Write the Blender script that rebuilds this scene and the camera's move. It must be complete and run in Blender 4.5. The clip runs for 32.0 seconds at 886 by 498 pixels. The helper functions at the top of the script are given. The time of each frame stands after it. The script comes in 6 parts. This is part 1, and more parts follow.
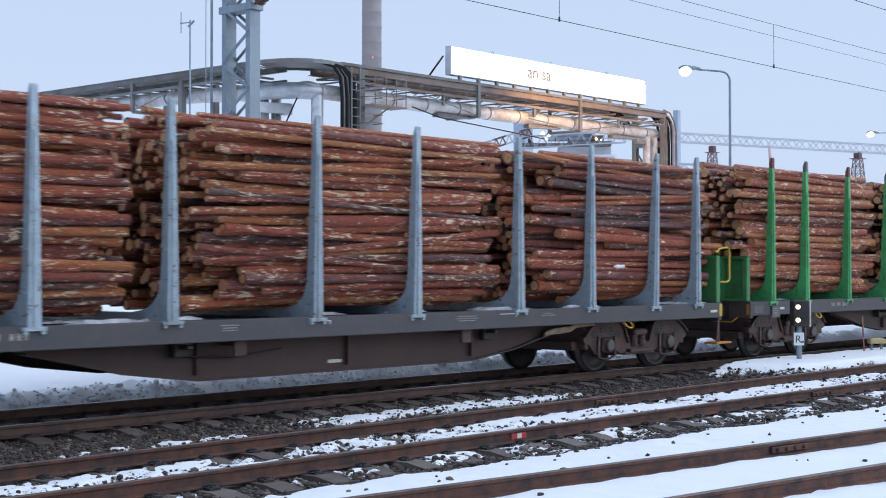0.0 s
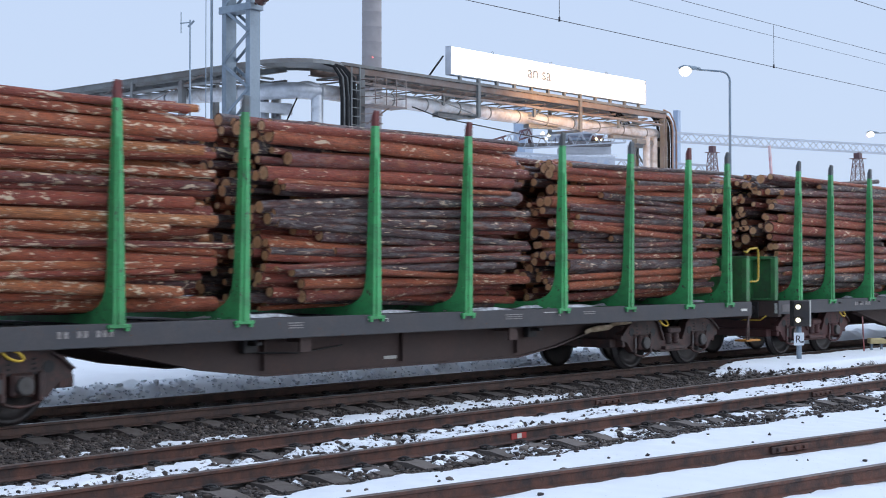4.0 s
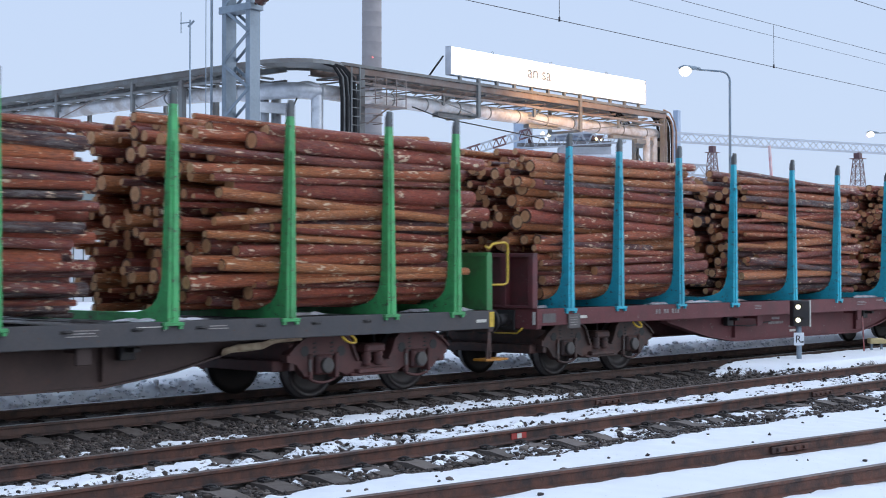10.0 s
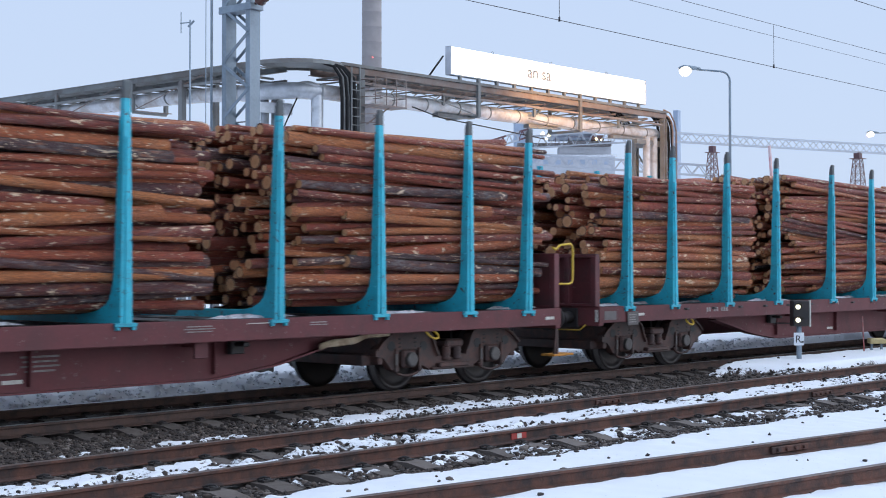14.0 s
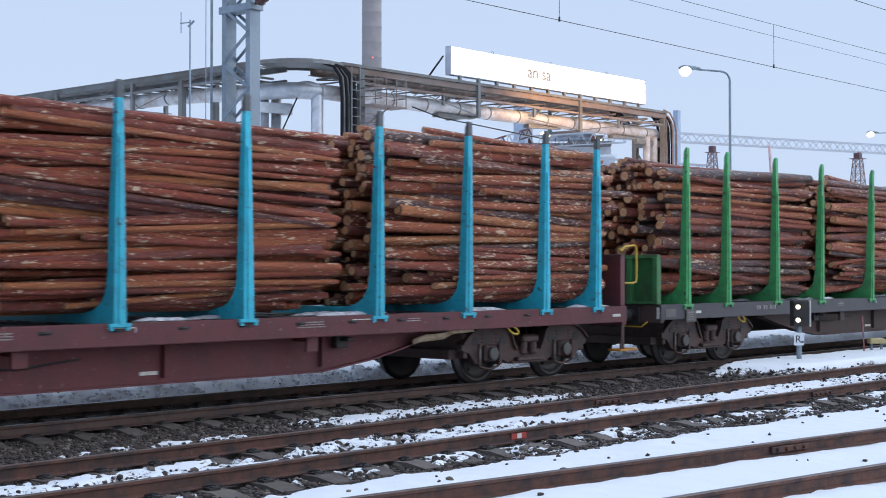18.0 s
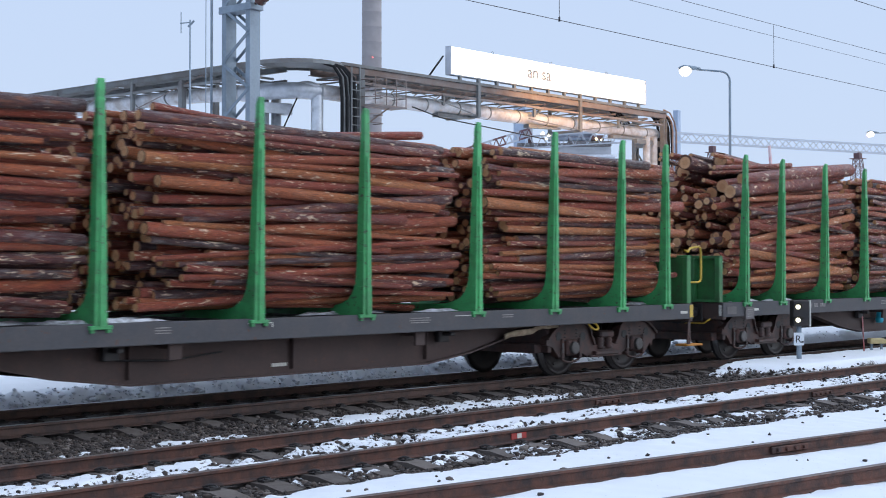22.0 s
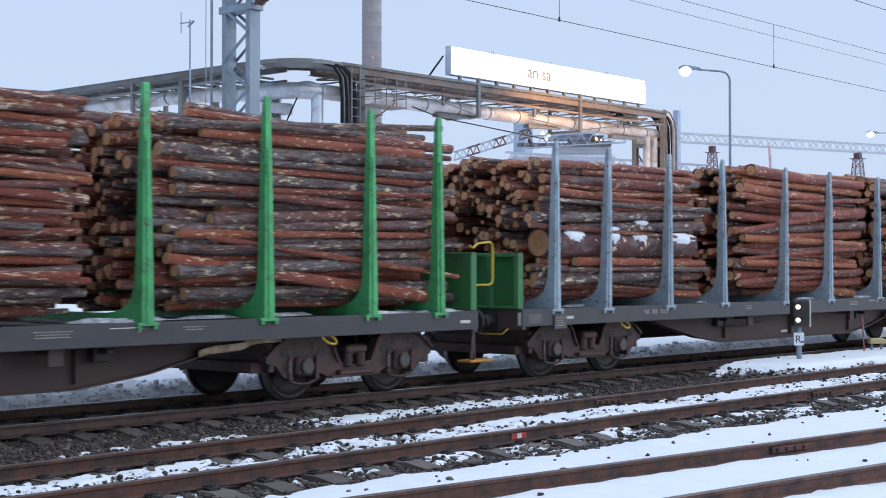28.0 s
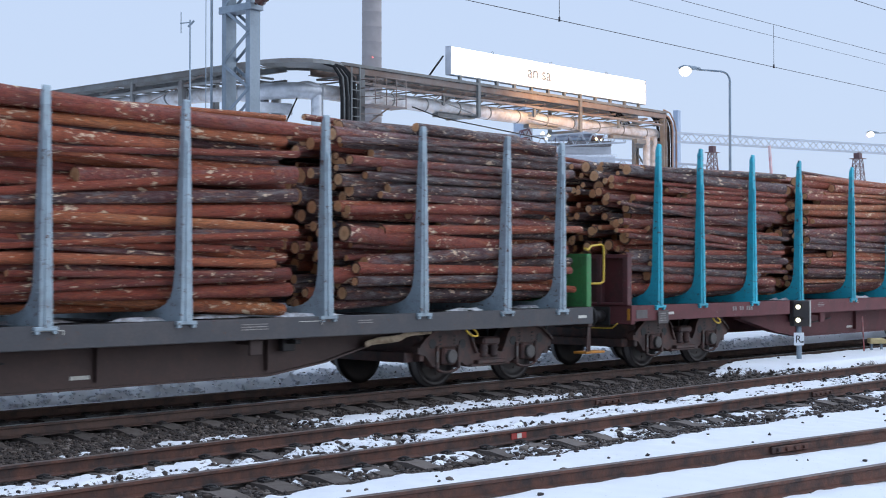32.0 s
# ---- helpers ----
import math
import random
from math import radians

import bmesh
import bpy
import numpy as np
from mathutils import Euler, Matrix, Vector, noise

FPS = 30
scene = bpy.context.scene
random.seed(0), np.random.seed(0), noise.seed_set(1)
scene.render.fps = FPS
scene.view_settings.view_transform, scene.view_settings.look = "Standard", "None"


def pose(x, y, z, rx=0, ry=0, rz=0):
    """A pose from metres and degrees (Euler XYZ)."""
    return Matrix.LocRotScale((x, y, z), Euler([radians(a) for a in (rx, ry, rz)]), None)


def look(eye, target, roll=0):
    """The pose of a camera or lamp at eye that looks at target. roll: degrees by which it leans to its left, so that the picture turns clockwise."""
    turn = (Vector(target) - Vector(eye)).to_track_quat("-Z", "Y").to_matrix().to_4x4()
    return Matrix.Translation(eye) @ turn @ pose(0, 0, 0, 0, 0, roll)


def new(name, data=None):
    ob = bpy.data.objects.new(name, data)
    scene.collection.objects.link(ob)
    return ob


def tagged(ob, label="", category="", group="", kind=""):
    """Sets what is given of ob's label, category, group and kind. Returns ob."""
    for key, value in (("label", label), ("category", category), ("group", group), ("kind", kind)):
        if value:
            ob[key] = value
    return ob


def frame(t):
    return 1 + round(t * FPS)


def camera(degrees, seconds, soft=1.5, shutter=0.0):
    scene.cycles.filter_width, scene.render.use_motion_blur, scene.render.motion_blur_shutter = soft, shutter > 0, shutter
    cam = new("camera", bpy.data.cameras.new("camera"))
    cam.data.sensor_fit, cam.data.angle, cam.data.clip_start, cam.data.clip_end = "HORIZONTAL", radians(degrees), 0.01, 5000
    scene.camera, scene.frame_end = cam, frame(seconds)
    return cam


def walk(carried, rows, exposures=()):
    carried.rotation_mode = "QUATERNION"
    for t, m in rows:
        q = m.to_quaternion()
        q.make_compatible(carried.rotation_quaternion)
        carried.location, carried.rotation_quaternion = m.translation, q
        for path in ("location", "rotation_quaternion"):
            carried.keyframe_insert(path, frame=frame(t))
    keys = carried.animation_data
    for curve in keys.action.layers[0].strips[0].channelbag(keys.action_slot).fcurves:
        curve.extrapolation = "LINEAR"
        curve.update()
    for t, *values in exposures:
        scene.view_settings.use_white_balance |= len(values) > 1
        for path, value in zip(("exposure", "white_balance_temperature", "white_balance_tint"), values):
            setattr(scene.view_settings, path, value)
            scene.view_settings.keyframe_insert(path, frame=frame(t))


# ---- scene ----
FOV = 34.82
YAW = 41.68            # degrees from the rails' direction to the line of sight
cam = camera(FOV, 32.0, soft=1.0, shutter=0.32)
_way = Vector((math.cos(radians(YAW)), math.sin(radians(YAW)), math.tan(radians(0.825))))
EYE = Vector((0.0, 0.0, 1.7465))
walk(cam, [(0.0, look(EYE, EYE + _way * 10)), (32.0, look(EYE, EYE + _way * 10))],
     exposures=[(0.0, 0.0), (32.0, 0.0)])

# ---------------------------------------------------------------- sky and light
world = bpy.data.worlds.new("overcast_dusk")
scene.world = world
world.use_nodes = True
wn, wl = world.node_tree.nodes, world.node_tree.links
wn.clear()
w_out = wn.new("ShaderNodeOutputWorld")
w_bg = wn.new("ShaderNodeBackground")
w_bg.inputs["Strength"].default_value = 1.0
w_sky = wn.new("ShaderNodeTexSky")
w_sky.sky_type = "NISHITA"
w_sky.sun_disc = False
w_sky.sun_elevation = radians(6)
w_sky.sun_rotation = radians(135)
w_sky.air_density, w_sky.dust_density, w_sky.ozone_density = 1.0, 2.0, 3.0
w_dim = wn.new("ShaderNodeMix")
w_dim.data_type = "RGBA"
w_dim.blend_type = "MULTIPLY"
w_dim.inputs[0].default_value = 1.0
w_dim.inputs[7].default_value = (0.10, 0.10, 0.10, 1)
wl.new(w_sky.outputs[0], w_dim.inputs[6])
w_geo = wn.new("ShaderNodeTexCoord")
w_sep = wn.new("ShaderNodeSeparateXYZ")
wl.new(w_geo.outputs["Generated"], w_sep.inputs[0])
w_ramp = wn.new("ShaderNodeValToRGB")
w_ramp.color_ramp.elements[0].position = 0.0
w_ramp.color_ramp.elements[0].color = (0.68, 0.815, 1.05, 1)
w_ramp.color_ramp.elements[1].position = 0.5
w_ramp.color_ramp.elements[1].color = (0.575, 0.74, 1.06, 1)
wl.new(w_sep.outputs["Z"], w_ramp.inputs[0])
w_mix = wn.new("ShaderNodeMix")
w_mix.data_type = "RGBA"
w_mix.inputs[0].default_value = 0.88      # thin high cloud over the clear sky
wl.new(w_dim.outputs[2], w_mix.inputs[6])
wl.new(w_ramp.outputs[0], w_mix.inputs[7])
wl.new(w_mix.outputs[2], w_bg.inputs[0])
wl.new(w_bg.outputs[0], w_out.inputs[0])

sun_data = bpy.data.lights.new("sun", "SUN")
sun_data.energy = 1.95
sun_data.angle = radians(100)
sun_data.color = (0.90, 0.96, 1.03)
sun = new("sun", sun_data)
sun.matrix_world = look((42, -16, 42), (10, 14, 0))

# ---------------------------------------------------------------- materials


def nodes_of(name):
    m = bpy.data.materials.new(name)
    m.use_nodes = True
    n, l = m.node_tree.nodes, m.node_tree.links
    return m, n, l, n["Principled BSDF"]


def noise_node(n, l, vec, scale, detail=4, rough=0.6, w=None):
    t = n.new("ShaderNodeTexNoise")
    t.inputs["Scale"].default_value = scale
    t.inputs["Detail"].default_value = detail
    t.inputs["Roughness"].default_value = rough
    if w is not None:
        t.noise_dimensions = "4D"
        l.new(w, t.inputs["W"])
    l.new(vec, t.inputs["Vector"])
    return t.outputs["Fac"]


def ramp_node(n, l, fac, lo, hi, a=(0, 0, 0, 1), b=(1, 1, 1, 1)):
    r = n.new("ShaderNodeValToRGB")
    r.color_ramp.elements[0].position, r.color_ramp.elements[1].position = lo, hi
    r.color_ramp.elements[0].color, r.color_ramp.elements[1].color = a, b
    l.new(fac, r.inputs[0])
    return r.outputs[0]


def mix_node(n, l, fac, a, b, blend="MIX"):
    x = n.new("ShaderNodeMix")
    x.data_type, x.blend_type = "RGBA", blend
    for sock, val in ((x.inputs[0], fac), (x.inputs[6], a), (x.inputs[7], b)):
        if isinstance(val, (int, float)):
            sock.default_value = val
        elif isinstance(val, tuple):
            sock.default_value = (*val[:3], 1)
        else:
            l.new(val, sock)
    return x.outputs[2]


def math_node(n, l, op, a, b=0.0):
    x = n.new("ShaderNodeMath")
    x.operation = op
    for sock, val in ((x.inputs[0], a), (x.inputs[1], b)):
        if isinstance(val, (int, float)):
            sock.default_value = val
        else:
            l.new(val, sock)
    return x.outputs[0]


def bump_node(n, l, bsdf, height, strength, dist):
    b = n.new("ShaderNodeBump")
    b.inputs["Strength"].default_value = strength
    b.inputs["Distance"].default_value = dist
    l.new(height, b.inputs["Height"])
    l.new(b.outputs[0], bsdf.inputs["Normal"])


def surface(name, base, stain, rough=0.6, metal=0.0, grain=40.0, wear=3.0, amount=0.5, bump=0.15, vary=0.12, chips=None, lo=0.45, hi=0.62, chipped=0.62):
    """A painted, rusted or mineral surface: broad stains, fine grain, chips, relief."""
    m, n, l, p = nodes_of(name)
    tc = n.new("ShaderNodeTexCoord")
    info = n.new("ShaderNodeObjectInfo")
    vec = tc.outputs["Object"]
    broad = noise_node(n, l, vec, wear, 5, 0.65, info.outputs["Random"])
    fine = noise_node(n, l, vec, grain, 3, 0.6)
    mask = math_node(n, l, "MULTIPLY", ramp_node(n, l, broad, lo, hi), amount)
    col = mix_node(n, l, mask, base, stain)
    col = mix_node(n, l, math_node(n, l, "MULTIPLY", ramp_node(n, l, fine, 0.35, 0.75), 0.35), col, tuple(c * 0.6 for c in base))
    if chips:
        chip = noise_node(n, l, vec, 14.0, 6, 0.75, info.outputs["Random"])
        col = mix_node(n, l, ramp_node(n, l, chip, chipped, chipped + 0.03), col, chips)
    bright = math_node(n, l, "ADD", math_node(n, l, "MULTIPLY", info.outputs["Random"], vary * 2), 1.0 - vary)
    grey = n.new("ShaderNodeCombineColor")
    for k in range(3):
        l.new(bright, grey.inputs[k])
    col = mix_node(n, l, 1.0, col, grey.outputs[0], "MULTIPLY")
    l.new(col, p.inputs["Base Color"])
    p.inputs["Metallic"].default_value = metal
    l.new(math_node(n, l, "ADD", math_node(n, l, "MULTIPLY", broad, 0.25), rough - 0.12), p.inputs["Roughness"])
    bump_node(n, l, p, fine, bump, 0.01)
    return m


def glow(name, col, strength):
    m, n, l, p = nodes_of(name)
    p.inputs["Base Color"].default_value = (*col, 1)
    p.inputs["Emission Color"].default_value = (*col, 1)
    p.inputs["Emission Strength"].default_value = strength
    return m


def log_inputs(n, l):
    """Place within the log (along it in lengths, across it in radii) and a number of its own."""
    att, info, geo = n.new("ShaderNodeAttribute"), n.new("ShaderNodeObjectInfo"), n.new("ShaderNodeNewGeometry")
    att.attribute_name = "grain"
    rnd = math_node(n, l, "FRACT", math_node(n, l, "ADD", info.outputs["Random"], geo.outputs["Random Per Island"]))
    return att.outputs["Vector"], rnd


def bark_material(name="pine_bark", tint=0.0, bare=0.0, bloom=0.0):
    """Pine bark: a tone for each log, plates, cream places where the bark is scuffed off, grey lichen on the butt logs."""
    m, n, l, p = nodes_of(name)
    grain, rnd = log_inputs(n, l)
    w = math_node(n, l, "MULTIPLY", rnd, 80.0)

    def scaled(sx, sr):
        mp = n.new("ShaderNodeMapping")
        mp.inputs["Scale"].default_value = (sx, sr, sr)
        l.new(grain, mp.inputs[0])
        return mp.outputs[0]

    long_way = scaled(5.0, 0.14)
    # each log has its own tone: orange upper stem, red brown, grey butt bark
    tone = n.new("ShaderNodeValToRGB")
    r = tone.color_ramp
    r.elements[0].position, r.elements[0].color = 0.0, (0.110, 0.060, 0.060, 1)
    r.elements[1].position, r.elements[1].color = 1.0, (0.68, 0.245, 0.090, 1)
    for pos, c in ((0.16, (0.160, 0.064, 0.064, 1)), (0.28, (0.285, 0.071, 0.054, 1)), (0.58, (0.460, 0.097, 0.056, 1)), (0.84, (0.60, 0.165, 0.068, 1))):
        r.elements.new(pos).color = c
    # the tone drifts along the stem, from butt bark to the orange flakes of the upper part
    drift = noise_node(n, l, long_way, 0.55, 2, 0.5, w)
    idx = math_node(n, l, "ADD", math_node(n, l, "ADD", rnd, tint), math_node(n, l, "MULTIPLY", math_node(n, l, "SUBTRACT", drift, 0.5), 0.7))
    l.new(idx, tone.inputs[0])
    fine = scaled(18.0, 1.5)
    plates = noise_node(n, l, fine, 3.4, 7, 0.75, w)
    flakes = noise_node(n, l, fine, 0.9, 4, 0.7, math_node(n, l, "ADD", w, 17.0))
    col = mix_node(n, l, ramp_node(n, l, plates, 0.36, 0.60, (0.72, 0.72, 0.72, 1), (0, 0, 0, 1)), tone.outputs[0], (0.046, 0.024, 0.024))
    col = mix_node(n, l, math_node(n, l, "MULTIPLY", ramp_node(n, l, flakes, 0.52, 0.66), 0.45), col, (0.58, 0.21, 0.09))
    # dull lichen and frost on the butt logs
    butt = ramp_node(n, l, idx, 0.10, 0.45, (1, 1, 1, 1), (0.18, 0.18, 0.18, 1))
    frost = noise_node(n, l, scaled(16.0, 1.1), 1.2, 7, 0.8, math_node(n, l, "ADD", w, 31.0))
    col = mix_node(n, l, math_node(n, l, "MULTIPLY", math_node(n, l, "MULTIPLY", ramp_node(n, l, frost, 0.50 - bloom, 0.62 - bloom), butt), 0.62), col, (0.33, 0.31, 0.30))
    # scuffed places where the bark is off: ragged cream patches and small nicks, more on some logs than on others
    patch = noise_node(n, l, long_way, 1.1, 2, 0.5, math_node(n, l, "ADD", w, 9.0))
    lift = math_node(n, l, "MULTIPLY", math_node(n, l, "SUBTRACT", patch, 0.5), 0.24)
    scuff = math_node(n, l, "ADD", noise_node(n, l, scaled(17.0, 0.85), 1.3, 4, 0.62, w), lift)
    nick = math_node(n, l, "ADD", noise_node(n, l, scaled(46.0, 1.9), 1.0, 3, 0.6, math_node(n, l, "ADD", w, 51.0)), lift)
    wood = mix_node(n, l, math_node(n, l, "MULTIPLY", plates, 0.5), (0.94, 0.76, 0.55), (0.66, 0.40, 0.23))
    col = mix_node(n, l, ramp_node(n, l, scuff, 0.626 - bare, 0.642 - bare), col, wood)
    col = mix_node(n, l, ramp_node(n, l, nick, 0.640 - bare, 0.658 - bare), col, wood)
    l.new(col, p.inputs["Base Color"])
    l.new(math_node(n, l, "ADD", math_node(n, l, "MULTIPLY", plates, -0.30), 0.55), p.inputs["Roughness"])
    p.inputs["Specular IOR Level"].default_value = 0.32
    bump_node(n, l, p, plates, 0.9, 0.06)
    return m


def end_material():
    m, n, l, p = nodes_of("sawn_log_end")
    grain, rnd = log_inputs(n, l)
    w = math_node(n, l, "MULTIPLY", rnd, 60.0)
    sep = n.new("ShaderNodeSeparateXYZ")
    l.new(grain, sep.inputs[0])
    wob = noise_node(n, l, grain, 1.2, 3, 0.6, w)
    rr = math_node(n, l, "SQRT", math_node(n, l, "ADD", math_node(n, l, "POWER", sep.outputs["Y"], 2.0), math_node(n, l, "POWER", sep.outputs["Z"], 2.0)))
    ring = math_node(n, l, "SINE", math_node(n, l, "MULTIPLY", math_node(n, l, "ADD", rr, math_node(n, l, "MULTIPLY", wob, 0.16)), 58.0))
    tone = ramp_node(n, l, math_node(n, l, "FRACT", w), 0.0, 1.0, (0.60, 0.29, 0.135, 1), (0.66, 0.39, 0.205, 1))
    col = mix_node(n, l, math_node(n, l, "MULTIPLY", math_node(n, l, "ADD", ring, 1.0), 0.13), tone, (0.36, 0.17, 0.08))
    heart = ramp_node(n, l, math_node(n, l, "ADD", rr, math_node(n, l, "MULTIPLY", wob, 0.3)), 0.52, 0.66, (0.55, 0.55, 0.55, 1), (0, 0, 0, 1))
    col = mix_node(n, l, heart, col, (0.50, 0.235, 0.105))
    dirt = noise_node(n, l, grain, 2.6, 5, 0.7, w)
    col = mix_node(n, l, math_node(n, l, "MULTIPLY", ramp_node(n, l, dirt, 0.52, 0.7), 0.5), col, (0.22, 0.12, 0.07))
    col = mix_node(n, l, ramp_node(n, l, rr, 0.86, 0.92), col, (0.10, 0.045, 0.03))
    l.new(col, p.inputs["Base Color"])
    p.inputs["Roughness"].default_value = 0.85
    return m


def ground_material():
    """Dark ballast grit with lying snow where the 'snow' attribute says so."""
    m, n, l, p = nodes_of("snowy_ballast")
    geo = n.new("ShaderNodeNewGeometry")
    att = n.new("ShaderNodeAttribute")
    att.attribute_name = "snow"
    pos = geo.outputs["Position"]
    fine = noise_node(n, l, pos, 22.0, 4, 0.7)
    mid = noise_node(n, l, pos, 6.0, 4, 0.7)
    vor = n.new("ShaderNodeTexVoronoi")
    vor.inputs["Scale"].default_value = 19.0
    l.new(pos, vor.inputs["Vector"])
    stone = mix_node(n, l, vor.outputs["Color"], (0.022, 0.019, 0.018), (0.088, 0.074, 0.066))
    rust = mix_node(n, l, math_node(n, l, "MULTIPLY", ramp_node(n, l, mid, 0.45, 0.7), 0.55), stone, (0.10, 0.058, 0.038))
    k = math_node(n, l, "ADD", att.outputs["Fac"], math_node(n, l, "MULTIPLY", math_node(n, l, "SUBTRACT", fine, 0.5), 0.8))
    mask = ramp_node(n, l, k, 0.46, 0.54)
    tint = noise_node(n, l, pos, 1.1, 4, 0.6)
    white = mix_node(n, l, tint, (0.745, 0.765, 0.80), (0.825, 0.835, 0.855))
    speck = noise_node(n, l, pos, 30.0, 2, 0.5)
    white = mix_node(n, l, math_node(n, l, "MULTIPLY", ramp_node(n, l, speck, 0.70, 0.76), 0.6), white, (0.30, 0.28, 0.27))
    col = mix_node(n, l, mask, rust, white)
    l.new(col, p.inputs["Base Color"])
    p.inputs["Roughness"].default_value = 0.85
    hgt = math_node(n, l, "ADD", math_node(n, l, "MULTIPLY", vor.outputs["Distance"], math_node(n, l, "SUBTRACT", 1.0, mask)), math_node(n, l, "MULTIPLY", mid, 0.25))
    bump_node(n, l, p, hgt, 0.5, 0.03)
    return m


def stone_material():
    m, n, l, p = nodes_of("ballast_stone")
    geo, tc = n.new("ShaderNodeNewGeometry"), n.new("ShaderNodeTexCoord")
    rnd = geo.outputs["Random Per Island"]
    tone = n.new("ShaderNodeValToRGB")
    r = tone.color_ramp
    r.elements[0].color, r.elements[1].color = (0.020, 0.014, 0.012, 1), (0.25, 0.21, 0.185, 1)
    for pos, c in ((0.45, (0.043, 0.031, 0.026, 1)), (0.80, (0.098, 0.069, 0.053, 1))):
        r.elements.new(pos).color = c
    l.new(rnd, tone.inputs[0])
    nz = noise_node(n, l, tc.outputs["Object"], 60.0, 3, 0.6)
    col = mix_node(n, l, math_node(n, l, "MULTIPLY", nz, 0.5), tone.outputs[0], (0.05, 0.04, 0.036))
    l.new(col, p.inputs["Base Color"])
    p.inputs["Roughness"].default_value = 0.8
    return m


BARK, ENDS = bark_material(), end_material()
BARK_PEELED = bark_material("peeling_pine_bark", 0.12, 0.030)
BARK_DARK = bark_material("dark_butt_bark", -0.20, -0.002, 0.02)
BARK_GOLD = bark_material("golden_upper_stem_bark", 0.17, 0.006)
BARK_BUTT = bark_material("thick_butt_bark", -0.42, -0.01, 0.0)
BARK_FROSTED = bark_material("frosted_pine_bark", -0.16, 0.016, 0.05)
GROUND, STONE = ground_material(), stone_material()
GREEN = surface("green_stake_paint", (0.060, 0.375, 0.12), (0.048, 0.18, 0.068), 0.5, grain=60, wear=5, amount=0.6, chips=(0.07, 0.05, 0.04), chipped=0.585)
CYAN = surface("turquoise_stake_paint", (0.022, 0.43, 0.55), (0.03, 0.22, 0.30), 0.5, grain=60, wear=5, amount=0.45, chips=(0.06, 0.05, 0.05), chipped=0.585)
GREY = surface("light_grey_stake_paint", (0.33, 0.41, 0.46), (0.20, 0.22, 0.23), 0.55, grain=60, wear=5, amount=0.5, chips=(0.12, 0.07, 0.05), chipped=0.585)
TIP = surface("bare_stake_tip", (0.105, 0.12, 0.125), (0.12, 0.09, 0.075), 0.7, grain=50, wear=8)
TIP_RED = surface("red_stake_tip", (0.16, 0.03, 0.025), (0.07, 0.05, 0.05), 0.65, grain=50, wear=12)
SILL_BROWN = surface("dirty_grey_brown_frame", (0.066, 0.041, 0.035), (0.094, 0.056, 0.046), 0.75, grain=30, wear=2.0, amount=0.7, chips=(0.11, 0.05, 0.03))
SILL_GREY = surface("dirty_grey_sill_paint", (0.066, 0.064, 0.069), (0.092, 0.080, 0.078), 0.7, grain=30, wear=2.0, amount=0.7, chips=(0.11, 0.05, 0.03))
SILL_RED = surface("oxide_red_frame", (0.140, 0.034, 0.037), (0.095, 0.036, 0.037), 0.7, grain=30, wear=2.0, amount=0.75, chips=(0.20, 0.14, 0.12))
WALL_GREEN = surface("weathered_green_panel", (0.042, 0.205, 0.060), (0.050, 0.100, 0.045), 0.6, grain=35, wear=2.2, amount=0.85, chips=(0.10, 0.06, 0.04))
WALL_RED = surface("weathered_red_panel", (0.13, 0.028, 0.032), (0.07, 0.030, 0.030), 0.6, grain=35, wear=2.2, amount=0.85, chips=(0.17, 0.12, 0.10))
BOGIE = surface("bogie_grime", (0.058, 0.034, 0.030), (0.140, 0.060, 0.045), 0.62, grain=40, wear=6.0, amount=0.7)
BOGIE_RED = surface("red_bogie_grime", (0.110, 0.038, 0.034), (0.060, 0.036, 0.034), 0.65, grain=40, wear=6.0, amount=0.7)
WHEEL = surface("wheel_steel", (0.030, 0.026, 0.026), (0.050, 0.032, 0.028), 0.5, 0.5, grain=60, wear=9.0)
TREAD = surface("bright_worn_steel", (0.20, 0.19, 0.19), (0.10, 0.09, 0.085), 0.4, 0.8, grain=60, wear=9.0)
CAPS = surface("pale_axle_cap", (0.105, 0.095, 0.09), (0.06, 0.05, 0.045), 0.55, 0.2, grain=60, wear=12.0)
DARK = surface("dark_iron", (0.035, 0.032, 0.032), (0.06, 0.045, 0.04), 0.6, 0.3, grain=40, wear=5.0)
RUBBER = surface("black_rubber", (0.02, 0.02, 0.021), (0.04, 0.038, 0.036), 0.6, grain=40, wear=6.0)
YELLOW = surface("yellow_rail_paint", (0.62, 0.40, 0.035), (0.35, 0.20, 0.03), 0.5, grain=50, wear=12, amount=0.5)
ORANGE = surface("orange_tread_paint", (0.55, 0.22, 0.02), (0.2, 0.1, 0.04), 0.55, grain=50, wear=10)
PLATE = surface("white_plate", (0.66, 0.63, 0.56), (0.35, 0.31, 0.27), 0.6, grain=60, wear=20)
LETTER = surface("stencil_paint", (0.36, 0.33, 0.31), (0.16, 0.13, 0.12), 0.7, grain=80, wear=30, lo=0.4, hi=0.55, amount=0.8)
DECK = surface("weathered_deck", (0.10, 0.088, 0.084), (0.34, 0.34, 0.35), 0.85, grain=20, wear=4.0, amount=0.8)
SNOW = surface("old_snow", (0.80, 0.83, 0.88), (0.62, 0.62, 0.64), 0.85, grain=18, wear=5.0, amount=0.6, bump=0.4, vary=0.04)
RAIL = surface("rusty_rail", (0.125, 0.048, 0.030), (0.034, 0.025, 0.024), 0.75, grain=34, wear=5.0, amount=0.95, bump=0.6, chips=(0.17, 0.085, 0.05), lo=0.40, hi=0.62)
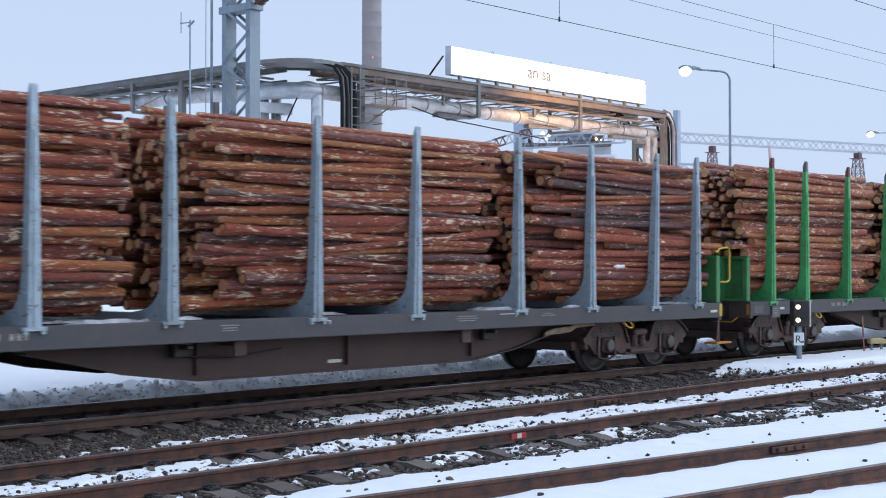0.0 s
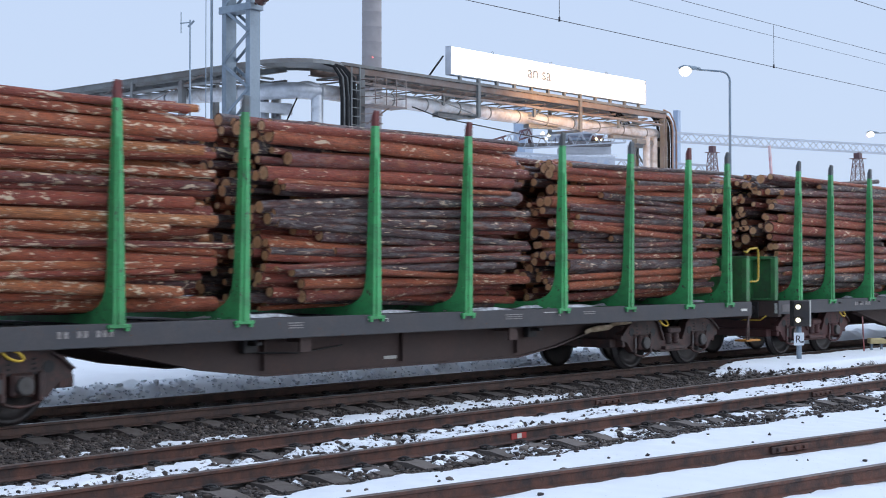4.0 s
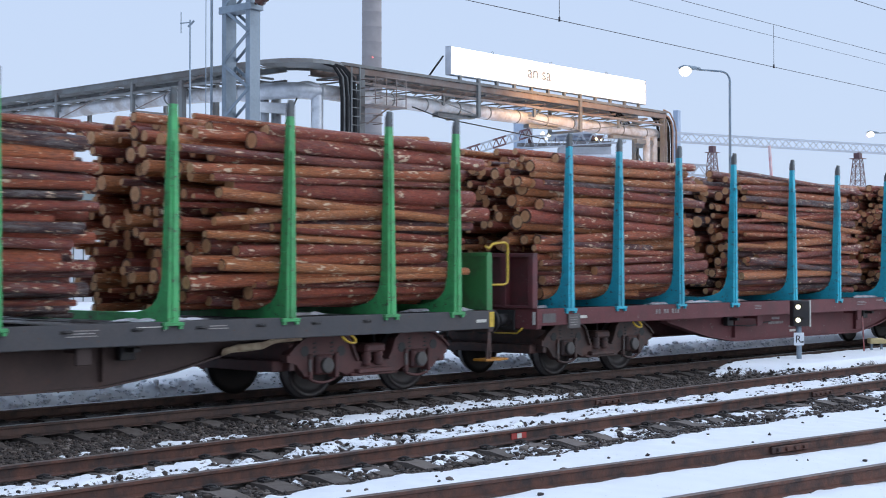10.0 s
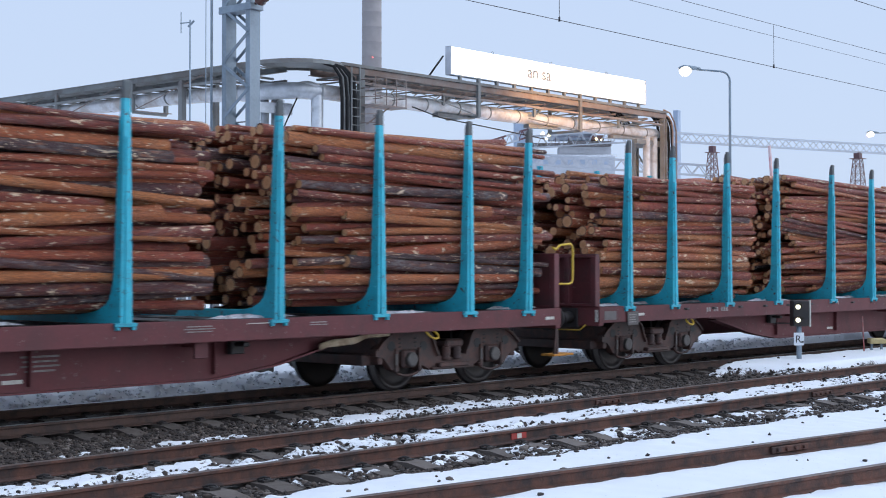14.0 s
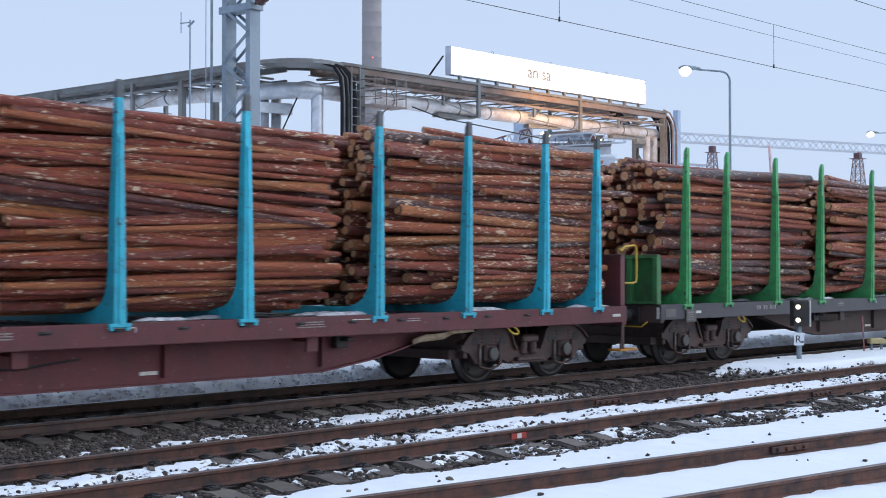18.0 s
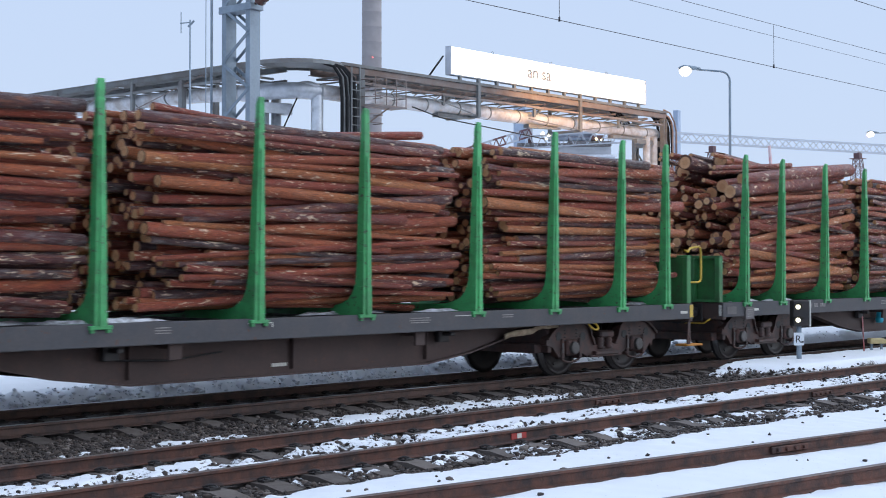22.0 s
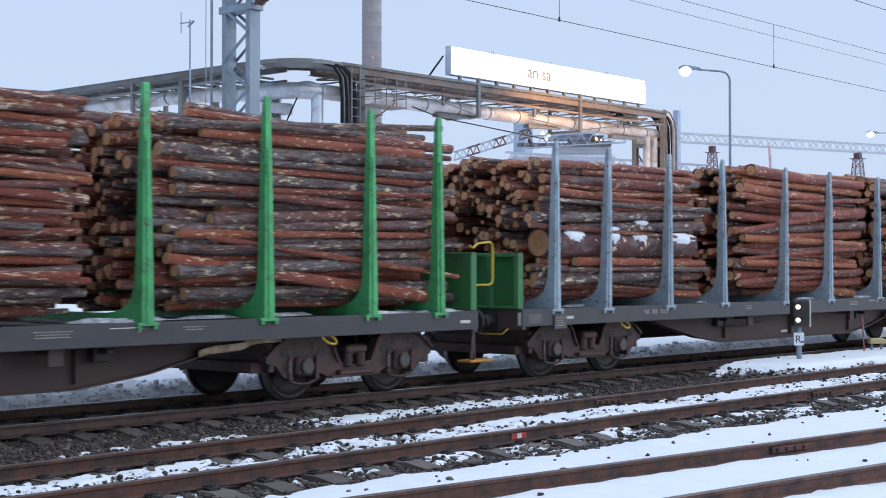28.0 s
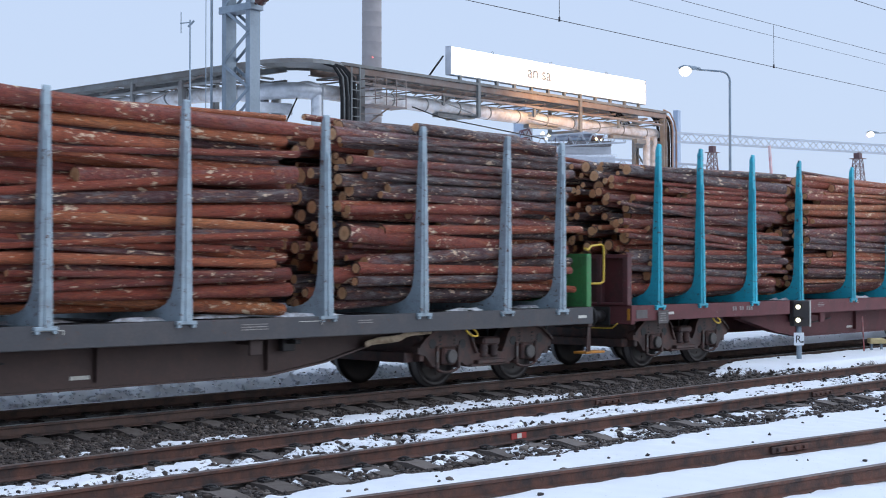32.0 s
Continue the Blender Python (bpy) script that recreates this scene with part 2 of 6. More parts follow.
RAIL_DARK = surface("brake_dust_rail", (0.095, 0.050, 0.036), (0.040, 0.028, 0.025), 0.75, grain=34, wear=5.0, amount=0.8, bump=0.6)
RAILTOP = surface("dull_rail_head", (0.17, 0.13, 0.115), (0.10, 0.065, 0.05), 0.5, 0.4, grain=50, wear=2.5, amount=0.8)
RAILTOP_BRIGHT = surface("polished_rail_head", (0.42, 0.42, 0.43), (0.30, 0.28, 0.27), 0.3, 0.9, grain=50, wear=2.5)
CONCRETE = surface("sleeper_concrete", (0.128, 0.105, 0.092), (0.066, 0.046, 0.036), 0.85, grain=45, wear=5.0, amount=0.8, vary=0.25)
GALV = surface("blue_grey_galvanised_steel", (0.26, 0.315, 0.365), (0.16, 0.195, 0.23), 0.5, 0.35, grain=25, wear=1.5, amount=0.7, vary=0.08)
# base and stain darkened to carry the shade under the bridge's tray
STEEL = surface("grey_rack_steel", (0.21, 0.215, 0.21), (0.13, 0.10, 0.085), 0.65, 0.2, grain=15, wear=1.0, amount=0.6)
RUSTY = surface("rust_brown_beam", (0.25, 0.205, 0.185), (0.20, 0.12, 0.085), 0.75, 0.0, grain=15, wear=1.0, amount=0.8)
PIPE = surface("dull_aluminium_cladding", (0.60, 0.60, 0.61), (0.38, 0.32, 0.28), 0.55, 0.35, grain=9, wear=1.6, amount=0.85, bump=0.05)
PIPE_WHITE = surface("pale_pipe_cladding", (0.60, 0.62, 0.65), (0.36, 0.37, 0.39), 0.36, 0.55, grain=6, wear=1.4, amount=0.8, bump=0.05)
CHIMNEY = surface("chimney_concrete", (0.30, 0.275, 0.27), (0.22, 0.20, 0.20), 0.9, grain=0.8, wear=0.12, amount=0.9, lo=0.35, hi=0.7)
CABLE = surface("black_cable", (0.008, 0.008, 0.009), (0.020, 0.017, 0.016), 0.98, grain=30, wear=4.0)
WIRE = surface("catenary_wire", (0.06, 0.06, 0.065), (0.09, 0.08, 0.08), 0.5, 0.4, grain=30, wear=4.0)
CRANE = surface("pale_crane_steel", (0.46, 0.49, 0.54), (0.36, 0.36, 0.38), 0.6, grain=4, wear=0.3)
CRANE_RED = surface("red_crane_steel", (0.15, 0.075, 0.08), (0.12, 0.07, 0.075), 0.6, grain=4, wear=0.3)
# blue-grey raised towards the sky: the haze over the distance is in this colour
HAZE_BLUEGREY = surface("haze_paled_blue_grey_sheeting", (0.38, 0.45, 0.56), (0.33, 0.40, 0.50), 0.6, grain=2, wear=0.1, amount=0.5)
GREYGREEN = surface("grey_green_wall_sheet", (0.16, 0.19, 0.18), (0.12, 0.14, 0.135), 0.7, grain=2, wear=0.2, amount=0.5)
PALEWALL = surface("pale_wall_panel", (0.58, 0.60, 0.64), (0.45, 0.47, 0.50), 0.7, grain=3, wear=0.4, amount=0.5)
BROWN_INS = surface("brown_insulator_glaze", (0.11, 0.035, 0.025), (0.07, 0.03, 0.025), 0.25, grain=20, wear=5.0)
SIGNWHITE = glow("lit_sign_face", (1.0, 0.985, 0.97), 1.15)
SIGNTEXT = surface("sign_lettering", (0.20, 0.21, 0.23), (0.26, 0.27, 0.29), 0.6)
LAMPGLOW = glow("sodium_lamp_glow", (1.0, 0.84, 0.60), 1.9)
SIGNAL_LIGHT = glow("signal_lamp", (1.0, 0.95, 0.70), 1.5)
WARM_LIGHT = glow("yellow_work_light", (1.0, 0.82, 0.40), 4.0)
RED_LIGHT = glow("red_obstruction_light", (1.0, 0.22, 0.2), 1.2)
TAG = surface("dull_tag_paint", (0.13, 0.115, 0.11), (0.085, 0.07, 0.066), 0.7, grain=40, wear=4.0)
FROST = surface("grey_frost_crust", (0.62, 0.63, 0.66), (0.24, 0.22, 0.22), 0.85, grain=25, wear=9.0, amount=0.9, bump=0.5)
DIRTY_SNOW = surface("dirty_snow_crust", (0.52, 0.40, 0.27), (0.24, 0.15, 0.09), 0.85, grain=18, wear=6.0, amount=0.8, bump=0.4)
RED_MARK = surface("red_paint_mark", (0.42, 0.045, 0.035), (0.2, 0.05, 0.04), 0.65, grain=50, wear=15)

# ---------------------------------------------------------------- mesh helpers


def empty(name, m=None):
    e = new(name)
    e.empty_display_size = 0.3
    if m is not None:
        e.matrix_world = m
    return e


def part(name, bm, material, parent=None, label="", smooth=False):
    """Links a bmesh as one mesh object under a thing or a part."""
    me = bpy.data.meshes.new(name)
    bm.normal_update()
    bm.to_mesh(me)
    bm.free()
    for mt in (material if isinstance(material, (list, tuple)) else [material]):
        me.materials.append(mt)
    if smooth:
        for pl in me.polygons:
            pl.use_smooth = True
    ob = new(name, me)
    ob.parent = parent
    if label:
        ob["label"] = label
    return ob


def share(name, ob, m, parent):
    """Another object on the same mesh."""
    o = new(name, ob.data)
    o.parent = parent
    o.matrix_basis = m
    if "label" in ob:
        o["label"] = ob["label"]
    return o


def box(bm, c, s, rot=None, bevel=0.0, mi=0):
    m = Matrix.Translation(c) @ (rot or Matrix.Identity(4)) @ Matrix.Diagonal((*s, 1))
    r = bmesh.ops.create_cube(bm, size=1.0, matrix=m)
    fs = {f for v in r["verts"] for f in v.link_faces}
    for f in fs:
        f.material_index = mi
    if bevel:
        es = {e for v in r["verts"] for e in v.link_edges}
        bmesh.ops.bevel(bm, geom=list(es), offset=bevel, segments=1, affect="EDGES", clamp_overlap=True)


def beam(bm, p, q, w, h=None, mi=0):
    """A square bar from p to q."""
    p, q = Vector(p), Vector(q)
    d = q - p
    x = d.normalized()
    up = Vector((0, 0, 1)) if abs(x.z) < 0.95 else Vector((0, 1, 0))
    y = up.cross(x).normalized()
    z = x.cross(y)
    m = Matrix((x, y, z)).transposed().to_4x4()
    box(bm, (p + q) / 2, (d.length, w, h or w), m, 0, mi)


def tube(bm, pts, r, n=10, caps=True, mi=0, smooth=True):
    """A round tube along points; r a number or one per point."""
    pts = [Vector(p) for p in pts]
    rings = []
    u = None
    for i, p in enumerate(pts):
        t = (pts[min(i + 1, len(pts) - 1)] - pts[max(i - 1, 0)]).normalized()
        if u is None:
            u = t.orthogonal().normalized()
        u = (u - t * u.dot(t)).normalized()
        v = t.cross(u)
        rr = r[i] if isinstance(r, (list, tuple)) else r
        rings.append([bm.verts.new(p + (u * math.cos(a) + v * math.sin(a)) * rr) for a in (2 * math.pi * k / n for k in range(n))])
    for a, b in zip(rings, rings[1:]):
        for k in range(n):
            f = bm.faces.new((a[k], a[(k + 1) % n], b[(k + 1) % n], b[k]))
            f.smooth, f.material_index = smooth, mi
    if caps:
        for ring, flip in ((rings[0], True), (rings[-1], False)):
            f = bm.faces.new(ring[::-1] if flip else ring)
            f.material_index = mi


def extrude_outline(bm, outline, a, b, axis="y", mi=0):
    """A plate: a closed outline (two coordinates) carried from a to b along an axis."""
    def place(u, v, w):
        return {"x": (w, u, v), "y": (u, w, v), "z": (u, v, w)}[axis]
    lo = [bm.verts.new(place(u, v, a)) for u, v in outline]
    hi = [bm.verts.new(place(u, v, b)) for u, v in outline]
    k = len(outline)
    for f in [bm.faces.new(lo), bm.faces.new(hi[::-1])] + [bm.faces.new((lo[i], hi[i], hi[(i + 1) % k], lo[(i + 1) % k])) for i in range(k)]:
        f.material_index = mi
    bmesh.ops.recalc_face_normals(bm, faces=bm.faces[:])

# ---------------------------------------------------------------- ground, tracks
T1, T2 = 14.95, 10.50          # centre lines of the two parallel tracks
GAUGE = 1.60                   # between rail head centres
T3_AT, T3_DIR = Vector((10.1, 6.60, 0)), radians(-7.93)
SKEW = 0.2237                  # the snow lies in strips that drift along the yard


def smooth01(a, b, v):
    t = min(1.0, max(0.0, (v - a) / (b - a)))
    return t * t * (3 - 2 * t)


def band(v, a, b, soft):
    return smooth01(a - soft, a + soft, v) * (1 - smooth01(b - soft, b + soft, v))


def t3_offset(x, y):
    """Distance across the siding from its centre line."""
    return (Vector((x, y, 0)) - T3_AT).dot(Vector((-math.sin(T3_DIR), math.cos(T3_DIR), 0)))


def snow_at(x, y):
    """How much snow lies here: above 0.5 it covers the stones."""
    x = x - SKEW * y
    n1 = noise.noise((x * 0.9, y * 1.6, 3.1))
    n2 = noise.noise((x * 3.1, y * 4.3, 7.7))
    n = 0.22 * n1 + 0.16 * n2
    k = 0.10
    k = max(k, (0.88 - (0.05 * smooth01(8, 13, x) + 0.05 * smooth01(14, 20, x)) * band(y, 15.9, 17.4, 0.3)) * smooth01(15.85, 16.15, y) + 0.22 * smooth01(17.2, 18.4, y))                                   # yard behind the train
    k = max(k, 0.40 * band(y, 14.30, 14.75, 0.12))                                # crust along the rail
    k = max(k, 0.62 * band(y, 12.76, 13.42, 0.16) * band(x, 8.4, 15.0, 1.4))      # strip between the tracks
    k = max(k, 0.50 * band(y, 12.4, 12.8, 0.10) * band(x, 5.2, 8.2, 0.6))
    k = max(k, 0.95 * mound(x, y))
    k = max(k, (0.56 - 0.05 * band(x, 6, 9.5, 1) + 0.06 * smooth01(7, 14, x) - 0.10 * smooth01(18, 23, x)) * band(y, 9.80 + 0.12 * (1 - smooth01(5, 12, x)), 11.12 - 0.16 * (1 - smooth01(4, 11, x)), 0.08))   # between the rails
    n += 0.26 * noise.noise((x * 6.5, y * 11.0, 1.7)) * band(y, 9.3, 11.2, 0.2)
    n += 0.30 * noise.noise((x * 7.0, y * 9.0, 4.4)) * band(y, 12.5, 13.7, 0.2)
    n += 0.30 * min(0.0, noise.noise((x * 8.0, y * 7.0, 8.8)) + 0.15) * band(y, 15.9, 16.7, 0.3)     # grit on the ploughed bank
    edge = 9.17 - 0.060 * (x - 5.0) + 0.10 * noise.noise((x * 1.4, 2.0, 6.0)) + 0.13 * noise.noise((x * 6.0, y * 7.0, 3.0))
    k = max(k, 0.86 * (1 - smooth01(edge - 0.20, edge + 0.16, y)))                # siding side
    k = max(k, 0.46 * band(y, edge, 9.7, 0.1))
    return k + n * (1.0 if k < 0.8 else 0.3)


def mound(x, y):
    d = band(y, 11.95, 13.35, 0.28) * smooth01(18.9, 21.5, x - 1.1 * (12.6 - y)) * (1 - smooth01(34, 60, x))
    return min(1.0, 2.0 * d)


def height_at(x, y):
    z = -0.222
    z += 0.03 * (band(y, T1 - 1.45, T1 + 1.45, 0.25) + band(y, T2 - 1.35, T2 + 1.35, 0.25))
    z += 0.22 * mound(x - SKEW * y, y)
    z += 0.24 * smooth01(15.95, 16.5, y) + 0.05 * smooth01(17.6, 24, y)
    z += (0.05 + 0.06 * noise.noise((x * 1.9, y * 2.3, 5.0)) + 0.06 * noise.noise((x * 4.5, y * 4.5, 2.0))) * band(y, 16.2, 16.9, 0.2)
    z += 0.025 * noise.noise((x * 9.0, y * 9.0, 6.0)) * band(y, 15.9, 17.0, 0.2)
    z += 0.05 * (1 - smooth01(8.3, 9.3, y))
    s = snow_at(x, y)
    z += (0.055 + 0.035 * band(y, 9.72, 11.2, 0.1)) * smooth01(0.42, 0.60, s)
    z += 0.02 * noise.noise((x * 1.3, y * 1.7, 0.3)) + 0.012 * noise.noise((x * 5.0, y * 5.0, 1.3))
    z += 0.07 * max(0, noise.noise((x * 0.8, y * 0.9, 9.0))) * band(y, 16.8, 19.5, 0.3)
    if -1.0 < t3_offset(x, y) < 1.0 and y < 9.4:
        z -= 0.02
    return z


def spaced(stops):
    out = []
    for a, b, step in stops:
        k = max(1, round((b - a) / step))
        out += [a + (b - a) * i / k for i in range(k)]
    return out + [stops[-1][1]]


gx = spaced([(-2400, -400, 400), (-400, -40, 60), (-40, -4, 3), (-4, 4.5, 0.5), (4.5, 18, 0.06), (18, 36, 0.10), (36, 60, 0.8), (60, 200, 12), (200, 600, 60), (600, 3200, 400)])
gy = spaced([(-1200, -100, 200), (-100, 0, 10), (0, 4.5, 0.4), (4.5, 8, 0.10), (8, 14.2, 0.055), (14.2, 15.9, 0.11), (15.9, 17.2, 0.05), (17.2, 21, 0.14), (21, 30, 0.8), (30, 120, 9), (120, 600, 60), (600, 3000, 400)])
gv, gs = [], []
for yy in gy:
    for xx in gx:
        near = -5 < xx < 62 and 0 < yy < 32
        gv.append((xx, yy, height_at(xx, yy) if near else (0.02 if yy > 20 else -0.2)))
        gs.append(snow_at(xx, yy) if near else 0.85)
nx = len(gx)
gf = [(j * nx + i, j * nx + i + 1, (j + 1) * nx + i + 1, (j + 1) * nx + i) for j in range(len(gy) - 1) for i in range(nx - 1)]
g_me = bpy.data.meshes.new("ground")
g_me.from_pydata(gv, [], gf)
g_att = g_me.attributes.new("snow", "FLOAT", "POINT")
g_att.data.foreach_set("value", gs)
g_me.materials.append(GROUND)
for pl in g_me.polygons:
    pl.use_smooth = True
ground = tagged(new("ground", g_me), "dark track ballast partly covered with patchy snow", "ground", kind="structure")

# loose stones lying on ballast and poking out of the snow
rng = np.random.RandomState(5)


def stone_mesh(name, spots, parent, material=None):
    ico = bmesh.new()
    bmesh.ops.create_icosphere(ico, subdivisions=1, radius=1.0)
    base = np.array([v.co[:] for v in ico.verts])
    tris = np.array([[v.index for v in f.verts] for f in ico.faces])
    ico.free()
    vs, fs = [], []
    for i, (x, y, z, r) in enumerate(spots):
        b = base * (1 + rng.uniform(-0.32, 0.25, (len(base), 1)))
        b = b * (r * rng.uniform(0.8, 1.35), r * rng.uniform(0.7, 1.1), r * rng.uniform(0.55, 0.9))
        a = rng.uniform(0, 6.28)
        ca, sa = math.cos(a), math.sin(a)
        b = np.c_[b[:, 0] * ca - b[:, 1] * sa + x, b[:, 0] * sa + b[:, 1] * ca + y, b[:, 2] + z]
        vs.append(b)
        fs.append(tris + i * len(base))
    me = bpy.data.meshes.new(name)
    me.from_pydata(np.concatenate(vs).tolist(), [], np.concatenate(fs).tolist())
    me.materials.append(material or STONE)
    ob = new(name, me)
    ob.parent = parent
    return ob


spots = []
for _ in range(66000):
    y = rng.uniform(8.2, 14.1) if rng.rand() < 0.86 else rng.uniform(14.2, 15.9)
    x = 2.6 + SKEW * y + 27.0 * rng.rand() ** 1.45
    s = snow_at(x, y)
    if rng.rand() > (0.004 if s > 0.75 else 0.025 if s > 0.56 else 1.0):
        continue
    if (abs(y - T2) < 1.28 and abs((x - 3.5 + 0.305) % 0.61 - 0.305) < 0.14 and rng.rand() < 0.88) or (abs(y - T1) < 1.28 and abs((x - 4.5 + 0.305) % 0.61 - 0.305) < 0.14 and rng.rand() < 0.82):
        continue
    if abs(abs(y - T2) - 0.8) < 0.11 or abs(abs(y - T1) - 0.8) < 0.11:
        continue
    r = rng.uniform(0.014, 0.030) if rng.rand() < 0.90 else rng.uniform(0.030, 0.048)
    spots.append((x, y, height_at(x, y) + r * 0.25, r))
for _ in range(190):
    y = rng.uniform(4.6, 9.1)
    x = 4 + SKEW * y + 22 * rng.rand()
    spots.append((x, y, height_at(x, y) + 0.005, rng.uniform(0.012, 0.035)))
for _ in range(340):
    y = 16.2 + abs(rng.normal(0, 0.5))
    x = 7.7 + 26 * rng.rand()
    r = rng.uniform(0.006, 0.021)
    spots.append((x, y, height_at(x, y), r))
clods = []
for _ in range(1500):
    x = 7.2 + 24 * rng.rand()
    y = 16.12 + abs(rng.normal(0, 0.26))
    r = rng.uniform(0.012, 0.034) if rng.rand() < 0.85 else rng.uniform(0.034, 0.065)
    clods.append((x, y, height_at(x, y) + r * 0.2, r))
tagged(stone_mesh("snow_clods", clods, None, SNOW), "lumps of old snow along the foot of the ploughed bank", "snow", kind="stuff")
stones = tagged(stone_mesh("ballast_stones", spots, None), "loose dark grey ballast stones among patches of snow", "stones", kind="stuff")

# rails: head, web, foot
RAIL_HEIGHT = 0.80              # light old rails
PROFILE = [(-0.075, -0.172), (0.075, -0.172), (0.075, -0.160), (0.012, -0.140), (0.010, -0.048), (0.036, -0.036), (0.036, -0.004), (0.030, 0.0), (-0.030, 0.0), (-0.036, -0.004), (-0.036, -0.036), (-0.010, -0.048), (-0.012, -0.140), (-0.075, -0.160)]


def rail(name, parent, x0, x1, y, top, flank):
    bm = bmesh.new()
    cuts = [x0 + (x1 - x0) * i / 40 for i in range(41)]
    rings = [[bm.verts.new((x, y + u, v * RAIL_HEIGHT)) for u, v in PROFILE] for x in cuts]
    k = len(PROFILE)
    for a, b in zip(rings, rings[1:]):
        for i in range(k):
            f = bm.faces.new((a[i], b[i], b[(i + 1) % k], a[(i + 1) % k]))
            f.material_index = 1 if i in (6, 7, 8) else 0
    bm.faces.new(rings[0])
    bm.faces.new(rings[-1][::-1])
    bmesh.ops.recalc_face_normals(bm, faces=bm.faces[:])
    return part(name, bm, [flank, top], parent)


sl_bm = bmesh.new()
sl_out = [(-1.30, -0.30), (1.30, -0.30), (1.30, -0.215), (1.06, -0.176), (0.52, -0.176), (0.30, -0.215), (-0.30, -0.215), (-0.52, -0.176), (-1.06, -0.176), (-1.30, -0.215)]
extrude_outline(sl_bm, [(u, v + 0.035) for u, v in sl_out], -0.125, 0.125, "x")
clip_bm = bmesh.new()
for sx in (-1, 1):
    tube(clip_bm, [(-0.05, sx * 0.06, -0.165), (0.0, sx * 0.10, -0.14), (0.05, sx * 0.12, -0.155), (0.03, sx * 0.17, -0.168), (-0.04, sx * 0.15, -0.15)], 0.012, 6)
    box(clip_bm, (0, sx * 0.13, -0.17), (0.12, 0.09, 0.02))
first_sleeper, first_clip = [], []


def track(name, label, m, x0, x1, s0, s1, top, sleepers=True, flank=RAIL):
    t = empty(name, m)
    tagged(t, label, "railway track", kind="structure")
    rail("rail", t, x0, x1, -GAUGE / 2, top, flank)
    rail("rail", t, x0, x1, GAUGE / 2, top, flank)
    if sleepers:
        x = s0
        while x < s1:
            jx, turn = random.uniform(-0.02, 0.02), random.uniform(-0.8, 0.8)
            if not first_sleeper:
                s = part("sleeper", sl_bm, CONCRETE, t)
                s.matrix_basis = pose(x + jx, 0, 0, 0, 0, turn)
                first_sleeper.append(s)
                c = part("rail_clip", clip_bm, DARK, t)
                c.matrix_basis = pose(x, -GAUGE / 2, 0.034)
                first_clip.append(c)
            else:
                share("sleeper", first_sleeper[0], pose(x + jx, 0, random.uniform(-0.008, 0.004), 0, 0, turn), t)
                share("rail_clip", first_clip[0], pose(x + jx, -GAUGE / 2, 0.034), t)
            if x < 27:
                share("rail_clip", first_clip[0], pose(x + jx, GAUGE / 2, 0.034), t)
            x += 0.61
    return t


main_track = track("railway_track", "rusty rails on concrete sleepers under the timber train", pose(0, T1, 0), -40, 330, 4.5, 40, RAILTOP_BRIGHT, flank=RAIL_DARK)
second_track = track("railway_track", "rusty rails on concrete sleepers with snow between them", pose(0, T2, 0), -40, 330, 3.5, 34, RAILTOP)
siding = track("railway_track", "rusty siding rails standing out of deep snow", Matrix.Translation(T3_AT) @ pose(0, 0, 0, 0, 0, math.degrees(T3_DIR)), -17, 120, 0, 0, RAILTOP, False)

# fishplates with bolts at the joints
for tr, x, sy in ((second_track, 19.25, -1), (second_track, 16.1, 1), (siding, 2.95, 1), (siding, 4.55, -1)):
    bm = bmesh.new()
    box(bm, (0, -0.028, -0.076), (0.62, 0.03, 0.068), bevel=0.008)
    for k in range(4):
        tube(bm, [(-0.22 + k * 0.147, -0.04, -0.076), (-0.22 + k * 0.147, -0.072, -0.076)], 0.020, 6)
    o = part("fishplate", bm, RAIL, tr)
    o.matrix_basis = pose(x, sy * GAUGE / 2, 0)
# paint mark on the web of a rail
bm = bmesh.new()
box(bm, (0, -0.018, -0.074), (0.26, 0.012, 0.066))
mark = part("paint_mark", bm, RED_MARK, second_track, "red paint mark with a white square")
mark.matrix_basis = pose(12.12, -GAUGE / 2, 0)
bm = bmesh.new()
box(bm, (0, -0.026, -0.073), (0.075, 0.008, 0.052))
sq = part("white_square", bm, PLATE, mark)

# ---------------------------------------------------------------- timber wagons
PITCH = 19.546                 # from wagon to wagon
STAKES = [0.0, 1.40, 3.27, 5.12, 7.46, 9.37, 11.70, 13.56, 15.42, 16.80]
STAKES = [s - 8.40 for s in STAKES]
FIRST = 44.235 - 2 * PITCH + 8.40   # centre of the first wagon at the start
WHEEL_R, BASE, BOGIE_X = 0.46, 1.86, 7.05
LOW = 0.895
HALF = 9.25


SURGE = [(0, 0.05), (1, 0.04), (3, -0.02), (6, -0.02), (8, 0.075), (9, 0.01), (10, 0.02), (11.5, 0.045), (13, 0.054), (17, 0.03), (19, -0.01), (20, 0.035), (21, -0.01), (22.5, -0.05), (24, 0.095), (25, 0.115), (25.6, 0.03), (28, 0.045), (30, 0.05), (32, 0.02)]


def run(t):
    """How far the train has rolled after t seconds; it slows a little and surges on its couplings."""
    surge = SURGE[-1][1]
    for (ta, va), (tb, vb) in zip(SURGE, SURGE[1:]):
        if t <= tb:
            surge = va + (vb - va) * smooth01(ta, tb, t)
            break
    return 4.6148 * t - 0.0043576 * t * t - 7.2274e-5 * t ** 3 - surge


